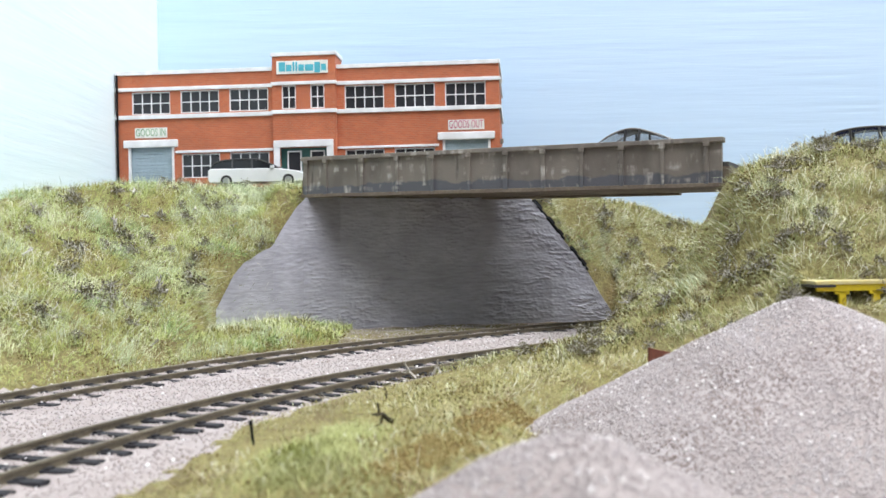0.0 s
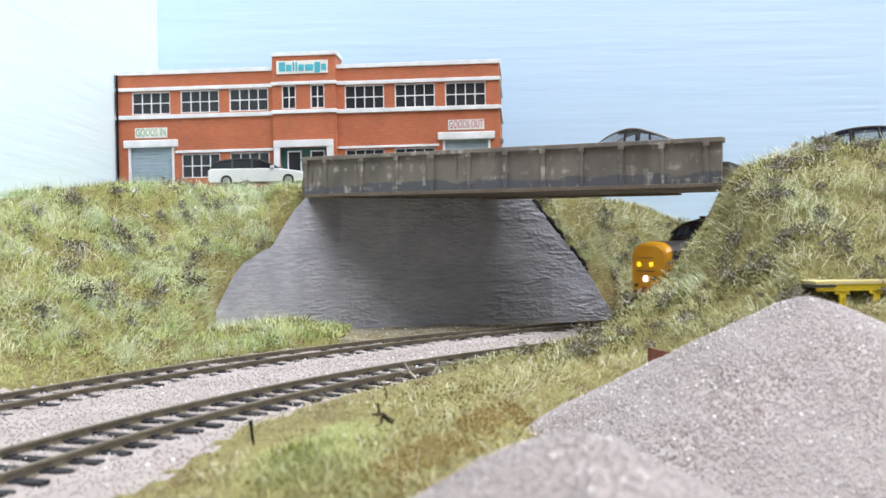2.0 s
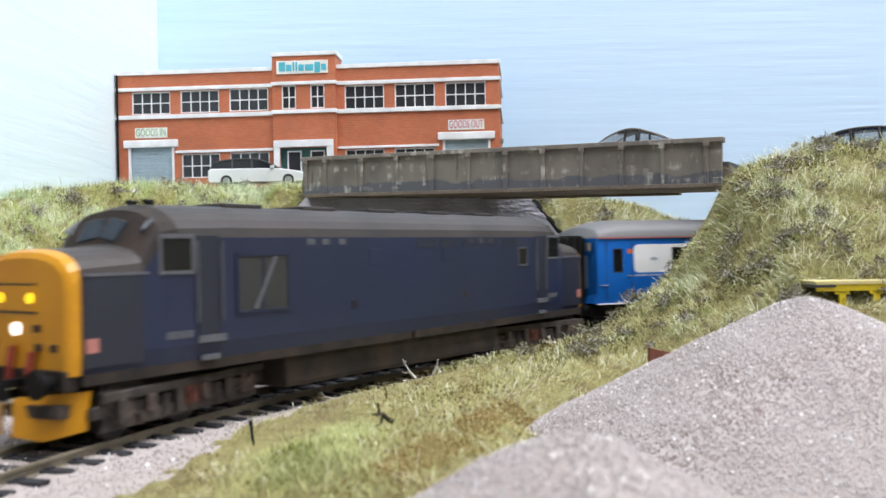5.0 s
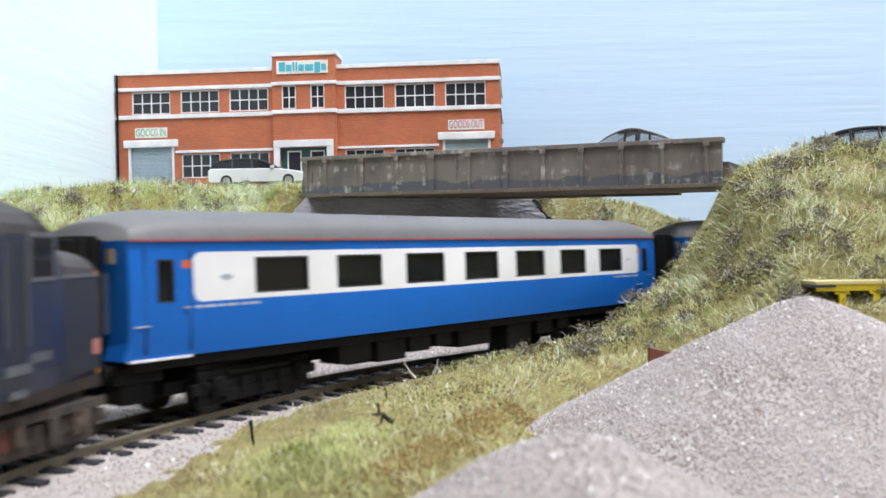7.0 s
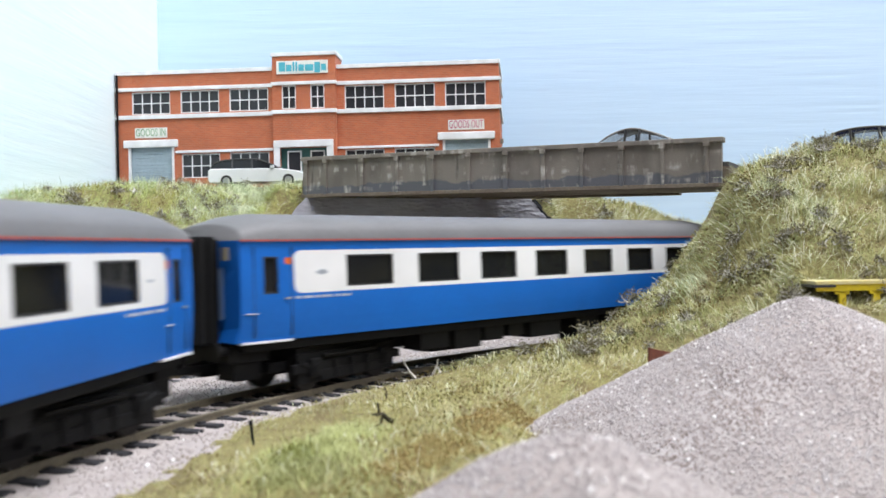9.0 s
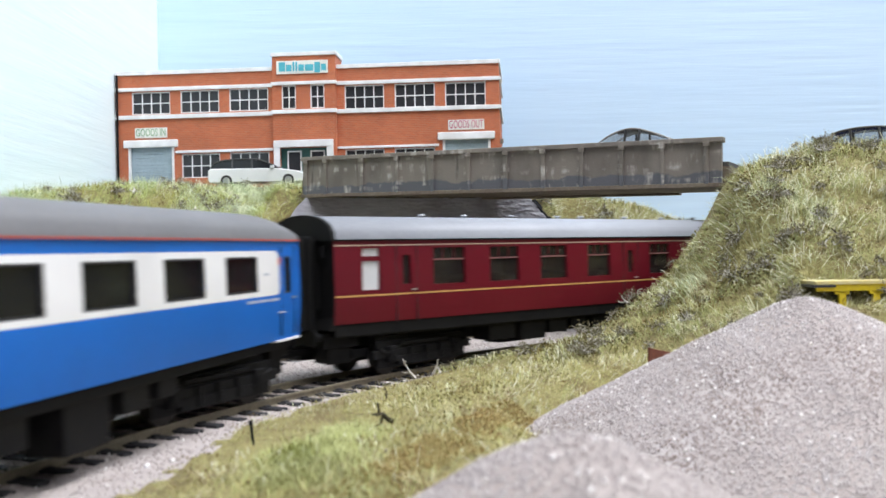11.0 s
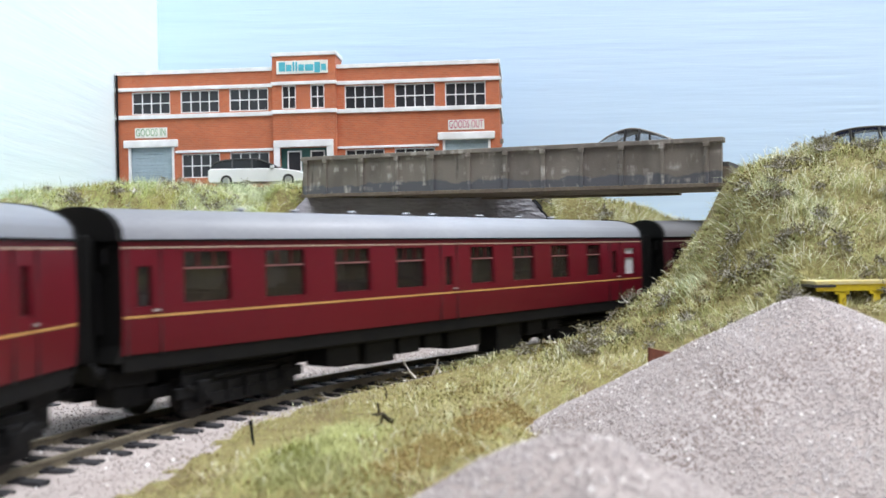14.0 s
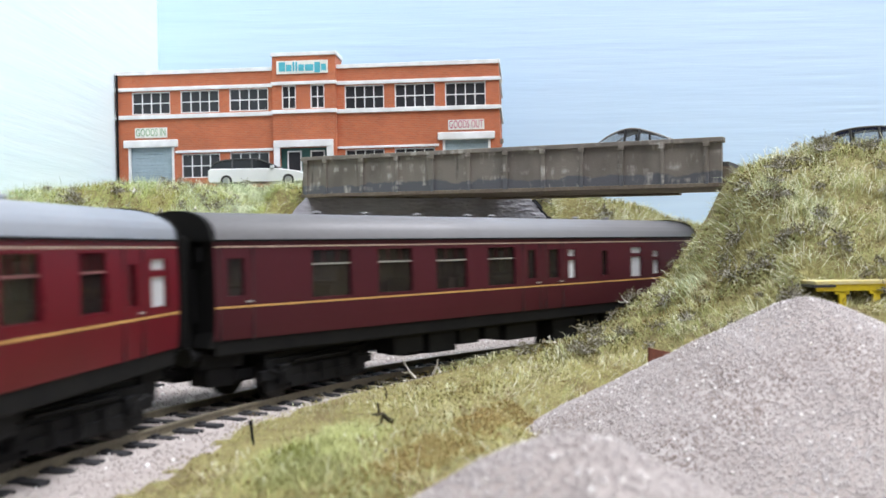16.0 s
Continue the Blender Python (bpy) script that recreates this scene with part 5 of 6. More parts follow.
def bogie(parent, x, yaw, wheelbase, reach, grimy):
    """Bolster and cross frame, with side frames, springs, axle boxes and wheelsets of their own."""
    mat = LOCO_BOGIE if grimy else BLACK
    bm = bmesh.new()
    box(bm, -5, 5, -10.2, 10.2, 5.0, 12.5, 0.3)
    box(bm, -reach - 4, reach + 4, -7, 7, 6.2, 9.0, 0.3)
    box(bm, -reach * 0.85, reach * 0.85, -10.2, 10.2, 8.8, 12.4)
    ob = part("bogie", bm, mat, parent)
    ob.matrix_basis = pose(x * MM, 0, 0, 0, 0, yaw)
    for s in (-1, 1):
        bm = bmesh.new()
        box(bm, -reach, reach, s * 11.4 - 0.8, s * 11.4 + 0.8, 5.6, 8.2, 0.2)
        box(bm, -reach * 0.9, reach * 0.9, s * 10.9 - 0.6, s * 10.9 + 0.6, 2.4, 11.0, 0.2)
        box(bm, -reach * 0.55, reach * 0.55, s * 11.8 - 0.9, s * 11.8 + 0.9, 3.0, 5.8, 0.2)
        part("side_frame", bm, mat, ob)
        part("top_rail", rod(bmesh.new(), (-reach * 0.5, s * 12.1, 9.8), (reach * 0.5, s * 12.1, 9.8), 0.7, 6), mat, ob)
        for d in (-1, 1):
            part("brace", rod(bmesh.new(), (d * reach * 0.9, s * 12.1, 8.6), (d * reach * 0.4, s * 12.1, 3.6), 0.55, 6), mat, ob)
        for k in (-0.3, 0.0, 0.3):
            part("spring", rod(bmesh.new(), (k * reach, s * 12.6, 3.4), (k * reach, s * 12.6, 8.4), 1.0, 8), mat, ob)
        for k, a in enumerate((-wheelbase / 2, 0, wheelbase / 2) if grimy else (-wheelbase / 2, wheelbase / 2)):
            bm = bmesh.new()
            box(bm, a - 2.3, a + 2.3, s * 12.3 - 0.9, s * 12.3 + 0.9, 4.2, 9.4, 0.4)
            rod(bm, (a, s * 12.6, 6.6), (a, s * 13.8, 6.6), 1.6, 10)
            part("axle_box", bm, (AXLE_RED if k == 1 else AXLE_DUST) if grimy else BLACK, ob)
        if grimy:
            part("sand_pipe_rail", boxes((-reach + 2, reach - 2, *sorted((s * 12.7, s * 13.7)), 9.0, 11.0), bevel=0.3), mat, ob)
            for k in range(6):
                a = -reach + 6 + k * 9.6
                part("hanger", boxes((a, a + 2.6, *sorted((s * 12.8, s * 14.0)), 3.6 + (k % 2) * 1.6, 9.2), bevel=0.4), AXLE_DUST if k % 2 else mat, ob)
    spots = (-wheelbase / 2, wheelbase / 2) if not grimy else (-wheelbase / 2, 0, wheelbase / 2)
    for a in spots:
        bm = bmesh.new()
        for s in (-1, 1):
            rod(bm, (a, s * 7.2, 6.4), (a, s * 9.4, 6.4), 6.4, 24)
        rod(bm, (a, -8, 6.4), (a, 8, 6.4), 1.1, 8)
        part("wheelset", bm, WHEEL, ob)
    return ob


def roof_part(parent, L, z0, z1, w, mat, dome, name="roof"):
    """An arched roof, drawn down at the ends when dome is given."""
    n = 14
    rings = []
    stations = [0, 1.5, 4, 8, 14, L - 14, L - 8, L - 4, L - 1.5, L] if dome else [0, L]
    bm = bmesh.new()
    for u in stations:
        e = min(u, L - u)
        k = 1.0 if not dome else 1 - dome * (1 - min(1, e / 14)) ** 2
        ring = []
        for i in range(n + 1):
            a = math.pi * i / n
            ring.append(bm.verts.new((u - L / 2, -w * math.cos(a), z0 + (z1 - z0) * k * math.sin(a) ** 0.75)))
        rings.append(ring)
    for r, q in zip(rings, rings[1:]):
        for i in range(n):
            bm.faces.new((r[i], r[i + 1], q[i + 1], q[i]))
    bm.faces.new(rings[0])
    bm.faces.new(rings[-1])
    return part(name, bm, mat, parent, "", True)


def coach(label, L, wins, cls, mats, roof_mat, end_mat, dome, glass, lines, doors, vents, low=15.8, splits=()):
    base = empty("coach")
    h = L / 2
    bar = FRAME_METAL if mats["body"] is DARK_MAROON else MAROON_BAR
    zs = sorted({low, 18.2, 21, 24, 26, 28, 31, 34, 37, 40, 42, 43.3, *[w[2] for w in wins], *[w[3] for w in wins], 28.4, 40.4})
    us = sorted({-h, h, *[a - h for a in splits], *[w[0] - h for w in wins], *[w[1] - h for w in wins]})
    holes = [(a - h, b - h, c, d) for a, b, c, d, _ in wins]
    for sign in (-1, 1):
        for name, bm in side_skin(us, zs, holes, lambda u, z: cls(u + h, z), sign).items():
            part(name, bm, mats[name], base)
    for a, b, c, d, kind in wins:
        for sign in (-1, 1):
            y0, y1 = sorted((sign * (half_width((c + d) / 2) - 0.15), sign * (half_width((c + d) / 2) - 1.1)))
            win = part("window", boxes((a - h - 0.02, a - h + 0.45, y0, y1, c, d), (b - h - 0.45, b - h + 0.02, y0, y1, c, d), (a - h, b - h, y0, y1, c - 0.02, c + 0.45), (a - h, b - h, y0, y1, d - 0.45, d + 0.02)), mats["frame"], base)
            y = sign * (half_width((c + d) / 2) - 0.9)
            pane = part("pane", boxes((a - h + 0.4, b - h - 0.4, y - 0.1, y + 0.1, c + 0.4, d - 0.4)), FROST if kind == "frosted" else glass, win)
            pane.visible_shadow = False
            if kind == "saloon":
                part("vent_bar", boxes((a - h, b - h, min(y, y + sign * 0.5), max(y, y + sign * 0.5), d - 4.6, d - 4.15)), bar, win)
                for k in (1, 2):
                    u = a + (b - a) * k / 3 - h
                    part("vent_bar", boxes((u - 0.15, u + 0.15, min(y, y + sign * 0.4), max(y, y + sign * 0.4), d - 4.0, d)), mats["frame"], win)
            if kind == "frosted" and b - a > 5:
                part("vent_bar", boxes((a - h, b - h, min(y, y + sign * 0.6), max(y, y + sign * 0.6), d - 4.4, d - 2.9)), mats["body"], win)
    # floor, ends, gangways
    part("floor", boxes((-h + 0.5, h - 0.5, -16, 16, 15.8, 17.2)), BLACK, base)
    part("partition", boxes((-h + 15, h - 15, -0.4, 0.4, 17.3, 30)), SEAT, base)
    for k in range(13):
        u = -h + 26 + k * (L - 52) / 12
        if glass is COACH_GLASS:
            part("seat", boxes((u - 1.6, u + 1.6, -14.5, -3.5, 17.2, 30.5), (u - 1.6, u + 1.6, 3.5, 14.5, 17.2, 30.5), bevel=0.5), SEAT, base)
    for e in (-1, 1):
        bm = bmesh.new()
        prof = [(-half_width(z), z) for z in (15.8, 20, 28, 36, 43.3)] + [(half_width(z), z) for z in (43.3, 36, 28, 20, 15.8)]
        outer = [bm.verts.new((e * (h + (1.4 if abs(y) < 17 else 0)), y * 0.985, z)) for y, z in prof]
        inner = [bm.verts.new((e * (h - 0.4), y, z)) for y, z in prof]
        bm.faces.new(outer)
        for i in range(len(prof)):
            j = (i + 1) % len(prof)
            bm.faces.new((outer[i], outer[j], inner[j], inner[i]))
        end = part("end_panel", bm, end_mat, base)
        bm = bmesh.new()
        for k in range(5):
            x0 = h + 0.9 + k * 1.75
            w = 9.6 if k % 2 else 8.8
            a, b = sorted((e * x0, e * (x0 + 1.75)))
            box(bm, a, b, -w, w, 15.5, 44.6 if k % 2 else 43.8, 0.5)
        part("gangway", bm, BELLOWS, base, "black ribbed gangway bellows")
        a, b = sorted((e * (h + 0.8), e * (h + 1.9)))
        part("lamp_bracket", boxes((a, b, -13.4, -11.4, 38.0, 41.5)), BRACKET if end_mat is not BELLOWS else BLACK, base)
        part("handrail", boxes((a, b, -10.6, -9.9, 22, 36)), RAIL_BLUE if end_mat is not BELLOWS else BLACK, base)
        a, b = sorted((e * (h - 12), e * (h + 1.0)))
        # black blocks added to darken the gap below the coach end
        part("end_dark_filler", boxes((a, b, -13, 13, 10.0, 14.5), (a + 2, b - 2, -12, -4, 5.0, 10.2), (a + 2, b - 2, 4, 12, 5.0, 10.2), bevel=0.4), BLACK, base)
        part("coupling", boxes(tuple(sorted((e * (h - 14), e * (h + 11)))) + (-3, 3, 7.5, 9.5), tuple(sorted((e * (h + 9), e * (h + 12)))) + (-5, 5, 7.5, 10)), BLACK, base)
        for s in (-1, 1):
            part("buffer", rod(rod(bmesh.new(), (e * h, s * 11.5, 13.5), (e * (h + 4), s * 11.5, 13.5), 1.2, 10), (e * (h + 4), s * 11.5, 13.5), (e * (h + 4.8), s * 11.5, 13.5), 2.6, 14), BLACK, base)
    # underframe
    part("underframe", boxes((-h + 1, h - 1, -15, 15, 13.8, 15.7)), BLACK, base)
    for s in (-1, 1):
        bm = boxes((-h + 2, h - 2, s * 14.6 - 0.7, s * 14.6 + 0.7, 13.0, 15.8), bevel=0.2)
        if low > 16:
            box(bm, -h + 0.6, h - 0.6, s * 15.9 - 0.7, s * 15.9 + 0.7, 13.6, low + 0.2, 0.2)
        part("solebar", bm, BLACK, base)
    for u, w, lo in ((-62, 13, 7.6), (-46, 13, 6.6), (-31, 10, 8.2), (-18, 8, 8.8), (-6, 18, 7.4), (22, 15, 3.6), (42, 10, 8.0), (56, 8, 9.0)):
        part("equipment_box", boxes((u, u + w, -14.6, -6, lo, 13.8), bevel=0.4), BLACK, base)
        part("equipment_box", boxes((-u - w, -u, 6, 14.6, lo, 13.8), bevel=0.4), BLACK, base)
    # black keel block, added to keep the space under the floor dark
    part("keel_dark_filler", boxes((-64, 64, -3.5, 3.5, 8.2, 13.8), bevel=0.4), BLACK, base)
    bogie(base, -92, 11.7, 34, 26, False)
    bogie(base, 92, -11.7, 34, 26, False)
    roof_part(base, L, 43.3, 51.2, 17.4, roof_mat, dome if dome > 0.3 else 0)
    if dome < 0.3:
        for e in (-1, 1):
            bm = bmesh.new()
            rings = [[bm.verts.new((e * x, -17.6 * math.cos(math.pi * i / 14), 43.1 + 8.4 * math.sin(math.pi * i / 14) ** 0.75)) for i in range(15)] for x in (h + 0.9, h - 0.6)]
            for i in range(14):
                bm.faces.new((rings[0][i], rings[0][i + 1], rings[1][i + 1], rings[1][i]))
            bm.faces.new(rings[0])
            part("roof_end", bm, BELLOWS, base)
    for s in (-1, 1):
        for z0, z1, mat, out in lines:
            y0, y1 = sorted((s * (half_width(z0) - 0.3), s * (half_width(z0) + out)))
            part("line", boxes((-h + 0.3, h - 0.3, y0, y1, z0, z1)), mat, base)
        part("gutter", boxes((-h + 0.2, h - 0.2, *sorted((s * 16.9, s * 17.75)), 43.0, 43.5)), BLACK if dome < 0.3 else ROOF_RED, base)
        for a, b in doors:
            y0, y1 = sorted((s * (half_width(28) - 0.4), s * (half_width(28) + 0.02)))
            for u in (a, b):
                part("door_seam", boxes((u - h - 0.12, u - h + 0.12, y0, y1, 17, 41.5)), DARK_TRIM, base)
            part("door_handle", boxes((b - h - 2.4, b - h - 0.6, *sorted((s * half_width(26), s * (half_width(26) + 0.5))), 27.0, 27.5)), FRAME_METAL, base)
    for u in vents:
        for v in (-2.0,):
            part("roof_vent", rod(rod(bmesh.new(), (u - h, v, 50.2), (u - h, v, 51.7), 0.9, 10), (u - h, v, 51.7), (u - h, v, 52.2), 1.5, 10, 0.9), roof_mat, base)
    return tagged(base, label, "railway coach", group="coaches of the train")


def blue_coach(first, step, wide):
    wins = [(first + step * i, first + wide + step * i, 29.7, 38.9, "plain") for i in range(7)] + [(7.5, 12.4, 28.6, 38.8, "plain"), (253.0, 257.8, 28.6, 38.8, "plain")]

    def cls(u, z):
        return "white_band" if 17.8 < u < 249.3 and 28.4 < z < 40.4 else "body"

    base = coach("bright blue coach with a white window band, grey roof", 264.6, wins, cls, {"body": BLUE, "white_band": CREAM, "frame": DARK_TRIM}, ROOF_GREY, BLUE, 0.45, GLASS_DARK, (), ((4.3, 17.0), (250.4, 260.6)), (), splits=(17.8, 249.3))
    h = 129.5
    for s in (-1, 1):
        y = lambda z, o=0.06: sorted((s * (half_width(z) - 0.2), s * (half_width(z) + o)))
        for a, b in ((15.5, 36.5), (225, 246)):
            for k in range(9):
                u = a + k * 2.35
                part("small_writing", boxes((u - h, u - h + 1.7 + 0.4 * math.sin(k * 2.1), *y(27.2), 26.9, 27.6)), BAR_GREY, base)
        part("crest", boxes((23 - h, 27 - h, *y(34), 33.8, 34.5), (24 - h, 26 - h, *y(34), 33.4, 34.9)), BAR_GREY, base)
        for a, da in ((15, 2.2), (246.5, -2.2)):
            for z, dz in ((28.4, 2.2), (40.4, -2.2)):
                bm = bmesh.new()
                w = s * (half_width(z) + 0.07)
                bm.faces.new([bm.verts.new(p) for p in ((a - h - da * 0.02, w, z - dz * 0.02), (a - h + da, w, z - dz * 0.02), (a - h + da * 0.3, w, z + dz * 0.3), (a - h - da * 0.02, w, z + dz))])
                part("band_corner", bm, BLUE, base)
        part("crest", boxes((236 - h, 239 - h, *y(34), 33.8, 34.5)), BAR_GREY, base)
        for a, b in ((11.9, 14.6), (246.0, 248.2)):
            part("class_patch", boxes((a - h, b - h, *y(37.5), 36.6, 38.5)), ORANGE, base)
        for a, b in ((-2.6, 14.5), (244.5, 261.6)):
            part("footboard", boxes((a - h, b - h, *sorted((s * 15.5, s * 17.4)), 15.3, 15.85)), WHITE, base)
            part("grab_rail", boxes((a + 1 - h, a + 5 - h, *y(23.5, 0.4), 23.3, 23.6)), BAR_GREY, base)
    return base


def maroon_coach(label, paint, roof, wins, doors, yellow=26.0):
    lines = ((yellow - 0.3, yellow + 0.25, LINING, 0.05), (41.4, 41.8, PALE_LINE, 0.05))
    return coach(label, 259, wins, lambda u, z: "body", {"body": paint, "frame": paint}, roof, BELLOWS, 0.12, COACH_GLASS, lines, doors, (48, 68, 92, 118, 132, 160, 186, 210), 17.5)


BRACKET = material("lamp_bracket", (0.22, 0.20, 0.14), 0.5, scale=80, fine=600, amount=0.2)
RAIL_BLUE = material("dull_blue_rail", (0.10, 0.15, 0.24), 0.5, scale=80, fine=600, amount=0.1)
MAROON_BAR = material("dull_window_bar", (0.24, 0.10, 0.10), 0.45, scale=80, fine=600, amount=0.1)
WHEEL = material("wheel_steel", (0.018, 0.016, 0.015), 0.5, metal=0.5, scale=150, fine=900, amount=0.3)

Z0, Z1 = 28.1, 41.0
SALOON_A = [(10.2, 17.8, 27.2, 41.1, "frosted"), (26.3, 30.4, 28.6, 38.8, "plain"), (39.4, 54.3, Z0, Z1, "saloon"), (65.4, 80.4, Z0, Z1, "saloon"), (91.1, 106.2, Z0, Z1, "saloon"), (117.5, 131.6, Z0, Z1, "saloon"),
            (142, 146, 29, 38.6, "plain"), (156.2, 170.4, Z0, Z1, "saloon"), (182.6, 196.8, Z0, Z1, "saloon"), (208, 222, Z0, Z1, "saloon"), (236, 240.2, 28.6, 38.8, "plain")]
SALOON_B = [(3.6, 8.3, 27.8, 37.8, "plain"), (16.6, 31.4, Z0, Z1, "saloon"), (42.3, 57, Z0, Z1, "saloon"), (68.1, 83.2, Z0, Z1, "saloon"), (94.3, 108.8, Z0, Z1, "saloon"), (118.6, 122.8, 28, 38, "plain"),
            (132.4, 146.4, Z0, Z1, "saloon"), (157.8, 172.2, Z0, Z1, "saloon"), (183.8, 197.2, Z0, Z1, "saloon"), (210.8, 222.6, Z0, Z1, "saloon"), (232, 236.6, 28.4, 38.4, "plain"), (243.4, 252.6, 27.6, 39.4, "frosted")]
SALOON_C = [(3.8, 9.8, 28.4, 39, "plain"), (32.2, 47.8, 26.8, 40.9, "saloon"), (58.1, 73.6, 26.8, 40.9, "saloon"), (84, 99.8, 26.8, 40.7, "saloon"), (110.2, 125.9, 26.8, 40.7, "saloon"), (132.4, 138, 28.4, 39.5, "plain"),
            (145.2, 152.6, 28.2, 39.5, "plain"), (158, 163.2, 27.8, 39.3, "frosted"), (181, 185.8, 28, 38.6, "plain"), (203, 211.8, 26.8, 39.8, "frosted"), (220.6, 226, 27.5, 38, "frosted"), (246, 251, 28.4, 39, "plain")]


def locomotive():
    L = 240.0
    h = L / 2
    base = empty("locomotive")

    def section(w, zs, ztop, square=1.0, low=15.0, n=12):
        """Half outlines mirrored: from the foot up one side, over the arch, down the other."""
        pts = [(-w * 0.97, low), (-w, low + 4), (-w, 28), (-w, zs)]
        for i in range(1, n):
            a = math.pi * i / n
            pts.append((-w * math.copysign(abs(math.cos(a)) ** square, math.cos(a)), zs + (ztop - zs) * math.sin(a) ** square))
        return pts + [(w, zs), (w, 28), (w, low + 4), (w * 0.97, low)]

    st = [(0, 14.8, 33.0, 39.8, 0.78), (0.8, 15.7, 34.0, 41.0, 0.78), (3.0, 16.2, 34.8, 41.7, 0.78), (17.6, 16.6, 35.9, 42.0, 0.75), (18.6, 16.7, 36.2, 42.6, 0.8), (23.6, 17.0, 42.6, 50.6, 0.9), (28.6, 17.0, 43.5, 52.0, 0.95), (43.5, 17.1, 43.8, 52.2, 0.95)]
    full = st + [(L - u, *rest) for u, *rest in reversed(st)]
    rings = [[(u - h, y, z) for y, z in section(*rest)] for u, *rest in full]
    groups = {"body": bmesh.new(), "roof": bmesh.new()}
    for end in (0, 1):
        groups["nose_end", end], groups["windscreen_frame", end] = bmesh.new(), bmesh.new()
    k = len(rings[0])

    def add(bm, pts):
        bm.faces.new([bm.verts.new(p) for p in pts])

    for (u0, *_), (u1, *_), r, q in zip(full, full[1:], rings, rings[1:]):
        for i in range(k - 1):
            pts = (r[i], r[i + 1], q[i + 1], q[i])
            mu = (u0 + u1) / 2
            e = min(mu, L - mu)
            arch = 3 <= i < k - 4
            if e < 3.0:
                name = ("nose_end", int(mu > h))
            elif arch and e > 18.6 and e < 28.6:
                name = ("windscreen_frame", int(mu > h))
            elif arch:
                name = "roof"
            else:
                name = "body"
            add(groups[name], pts)
    for end, r in enumerate((rings[0], rings[-1])):
        add(groups["nose_end", end], r)
    part("body", groups["body"], [NAVY], base)
    for end in (0, 1):
        part("nose_end", groups["nose_end", end], YELLOW, base, "warning yellow nose end")
        part("windscreen_frame", groups["windscreen_frame", end], LOCO_BLACK, base)
    part("roof", groups["roof"], ROOF_LOCO, base, "", False)
    for e in (-1, 1):
        X = lambda u: e * (h - u)            # u from that end
        bx = lambda u0, u1, y0, y1, z0, z1: (*sorted((e * (h - u0), e * (h - u1))), *sorted((y0, y1)), z0, z1)
        # slate-blue nose and cab sides
        for s in (-1, 1):
            part("cab_side", boxes(bx(3.2, 18.6, s * 15.9, s * 16.75, 16.5, 35.4)), NAVY_DARK, base)
            part("nose_strip", boxes(bx(3, 20, s * 16.2, s * 16.85, 35.6, 36.3)), LOCO_TRIM, base)
            part("cab_window", boxes(bx(23.4, 32.0, s * 16.6, s * 17.2, 36.2, 43.6)), GLASS_DARK, base)
            part("window_surround", boxes(bx(22.6, 32.8, s * 16.5, s * 17.35, 43.6, 44.6), bx(22.6, 32.8, s * 16.5, s * 17.3, 35.4, 36.2), bx(22.6, 23.4, s * 16.5, s * 17.3, 36.2, 43.6), bx(32.0, 33.2, s * 16.5, s * 17.35, 36.2, 43.6)), LOCO_TRIM, base)
            # flat panel without a recess; the recess's shade is in its darker colour
            part("cab_door", boxes(bx(34.0, 40.6, s * 16.4, s * 17.22, 21, 44.2)), NAVY_DEEP, base, "cab door panel, the shade of its recess put into dark navy")
            part("handrail", boxes(bx(33.4, 33.8, s * 17.1, s * 17.7, 24, 43)), LOCO_TRIM, base)
            part("handrail", boxes(bx(41.0, 41.4, s * 17.1, s * 17.7, 24, 43)), LOCO_TRIM, base)
            part("door_step", boxes(bx(33.5, 42, s * 16.6, s * 17.8, 19.2, 20.8), bx(34.5, 40, s * 16.4, s * 17.5, 15, 16.2)), LOCO_TRIM, base)
            for kk in range(5):
                part("number_bar", boxes(bx(24.6 + kk * 1.6, 25.7 + kk * 1.6, s * 16.9, s * 17.12, 20.6, 22.4)), LOCO_TRIM, base)
            part("depot_badge", boxes(bx(3.6, 6.6, s * 15.9, s * 16.95, 19.6, 22.6)), PINK_BADGE, base)
            if e < 0:
                grille = part("side_grille", boxes(bx(46.4, 64.4, s * 16.9, s * 17.25, 25.6, 39.4)), GRILLE, base)
                part("grille_frame", boxes(bx(46.0, 46.7, s * 16.9, s * 17.5, 25.2, 39.8), bx(64.1, 64.8, s * 16.9, s * 17.5, 25.2, 39.8), bx(46, 64.8, s * 16.9, s * 17.5, 25.1, 25.8), bx(46, 64.8, s * 16.9, s * 17.5, 39.2, 39.9), bx(55, 55.6, s * 16.9, s * 17.45, 25.8, 39.2)), NAVY, grille)
                brace = rod(bmesh.new(), (X(52.5), s * 17.3, 26), (X(59.8), s * 17.3, 39), 0.45, 6)
                part("brace", brace, LOCO_TRIM, grille)
            else:
                port = part("side_window", boxes(bx(48.5, 54.5, s * 16.9, s * 17.25, 34, 39.6)), GLASS_DARK, base)
                part("window_surround", boxes(bx(48, 48.6, s * 16.9, s * 17.4, 33.4, 40.2), bx(54.4, 55, s * 16.9, s * 17.4, 33.4, 40.2), bx(48, 55, s * 16.9, s * 17.4, 33.3, 34), bx(48, 55, s * 16.9, s * 17.4, 39.6, 40.3)), LOCO_TRIM, port)
                for k in range(5):
                    part("roof_grille", boxes(bx(56 + k * 13, 66 + k * 13, s * 16.7, s * 17.2, 40.6, 43.6)), NAVY_DEEP, base)
            part("body_panel", boxes(bx(98.5, 103.5, s * 16.9, s * 17.3, 36.2, 40.4), bevel=0.15), NAVY, base)
            part("filler", boxes(bx(90, 92, s * 16.9, s * 17.3, 24, 26), bevel=0.15), LOCO_BLACK, base)
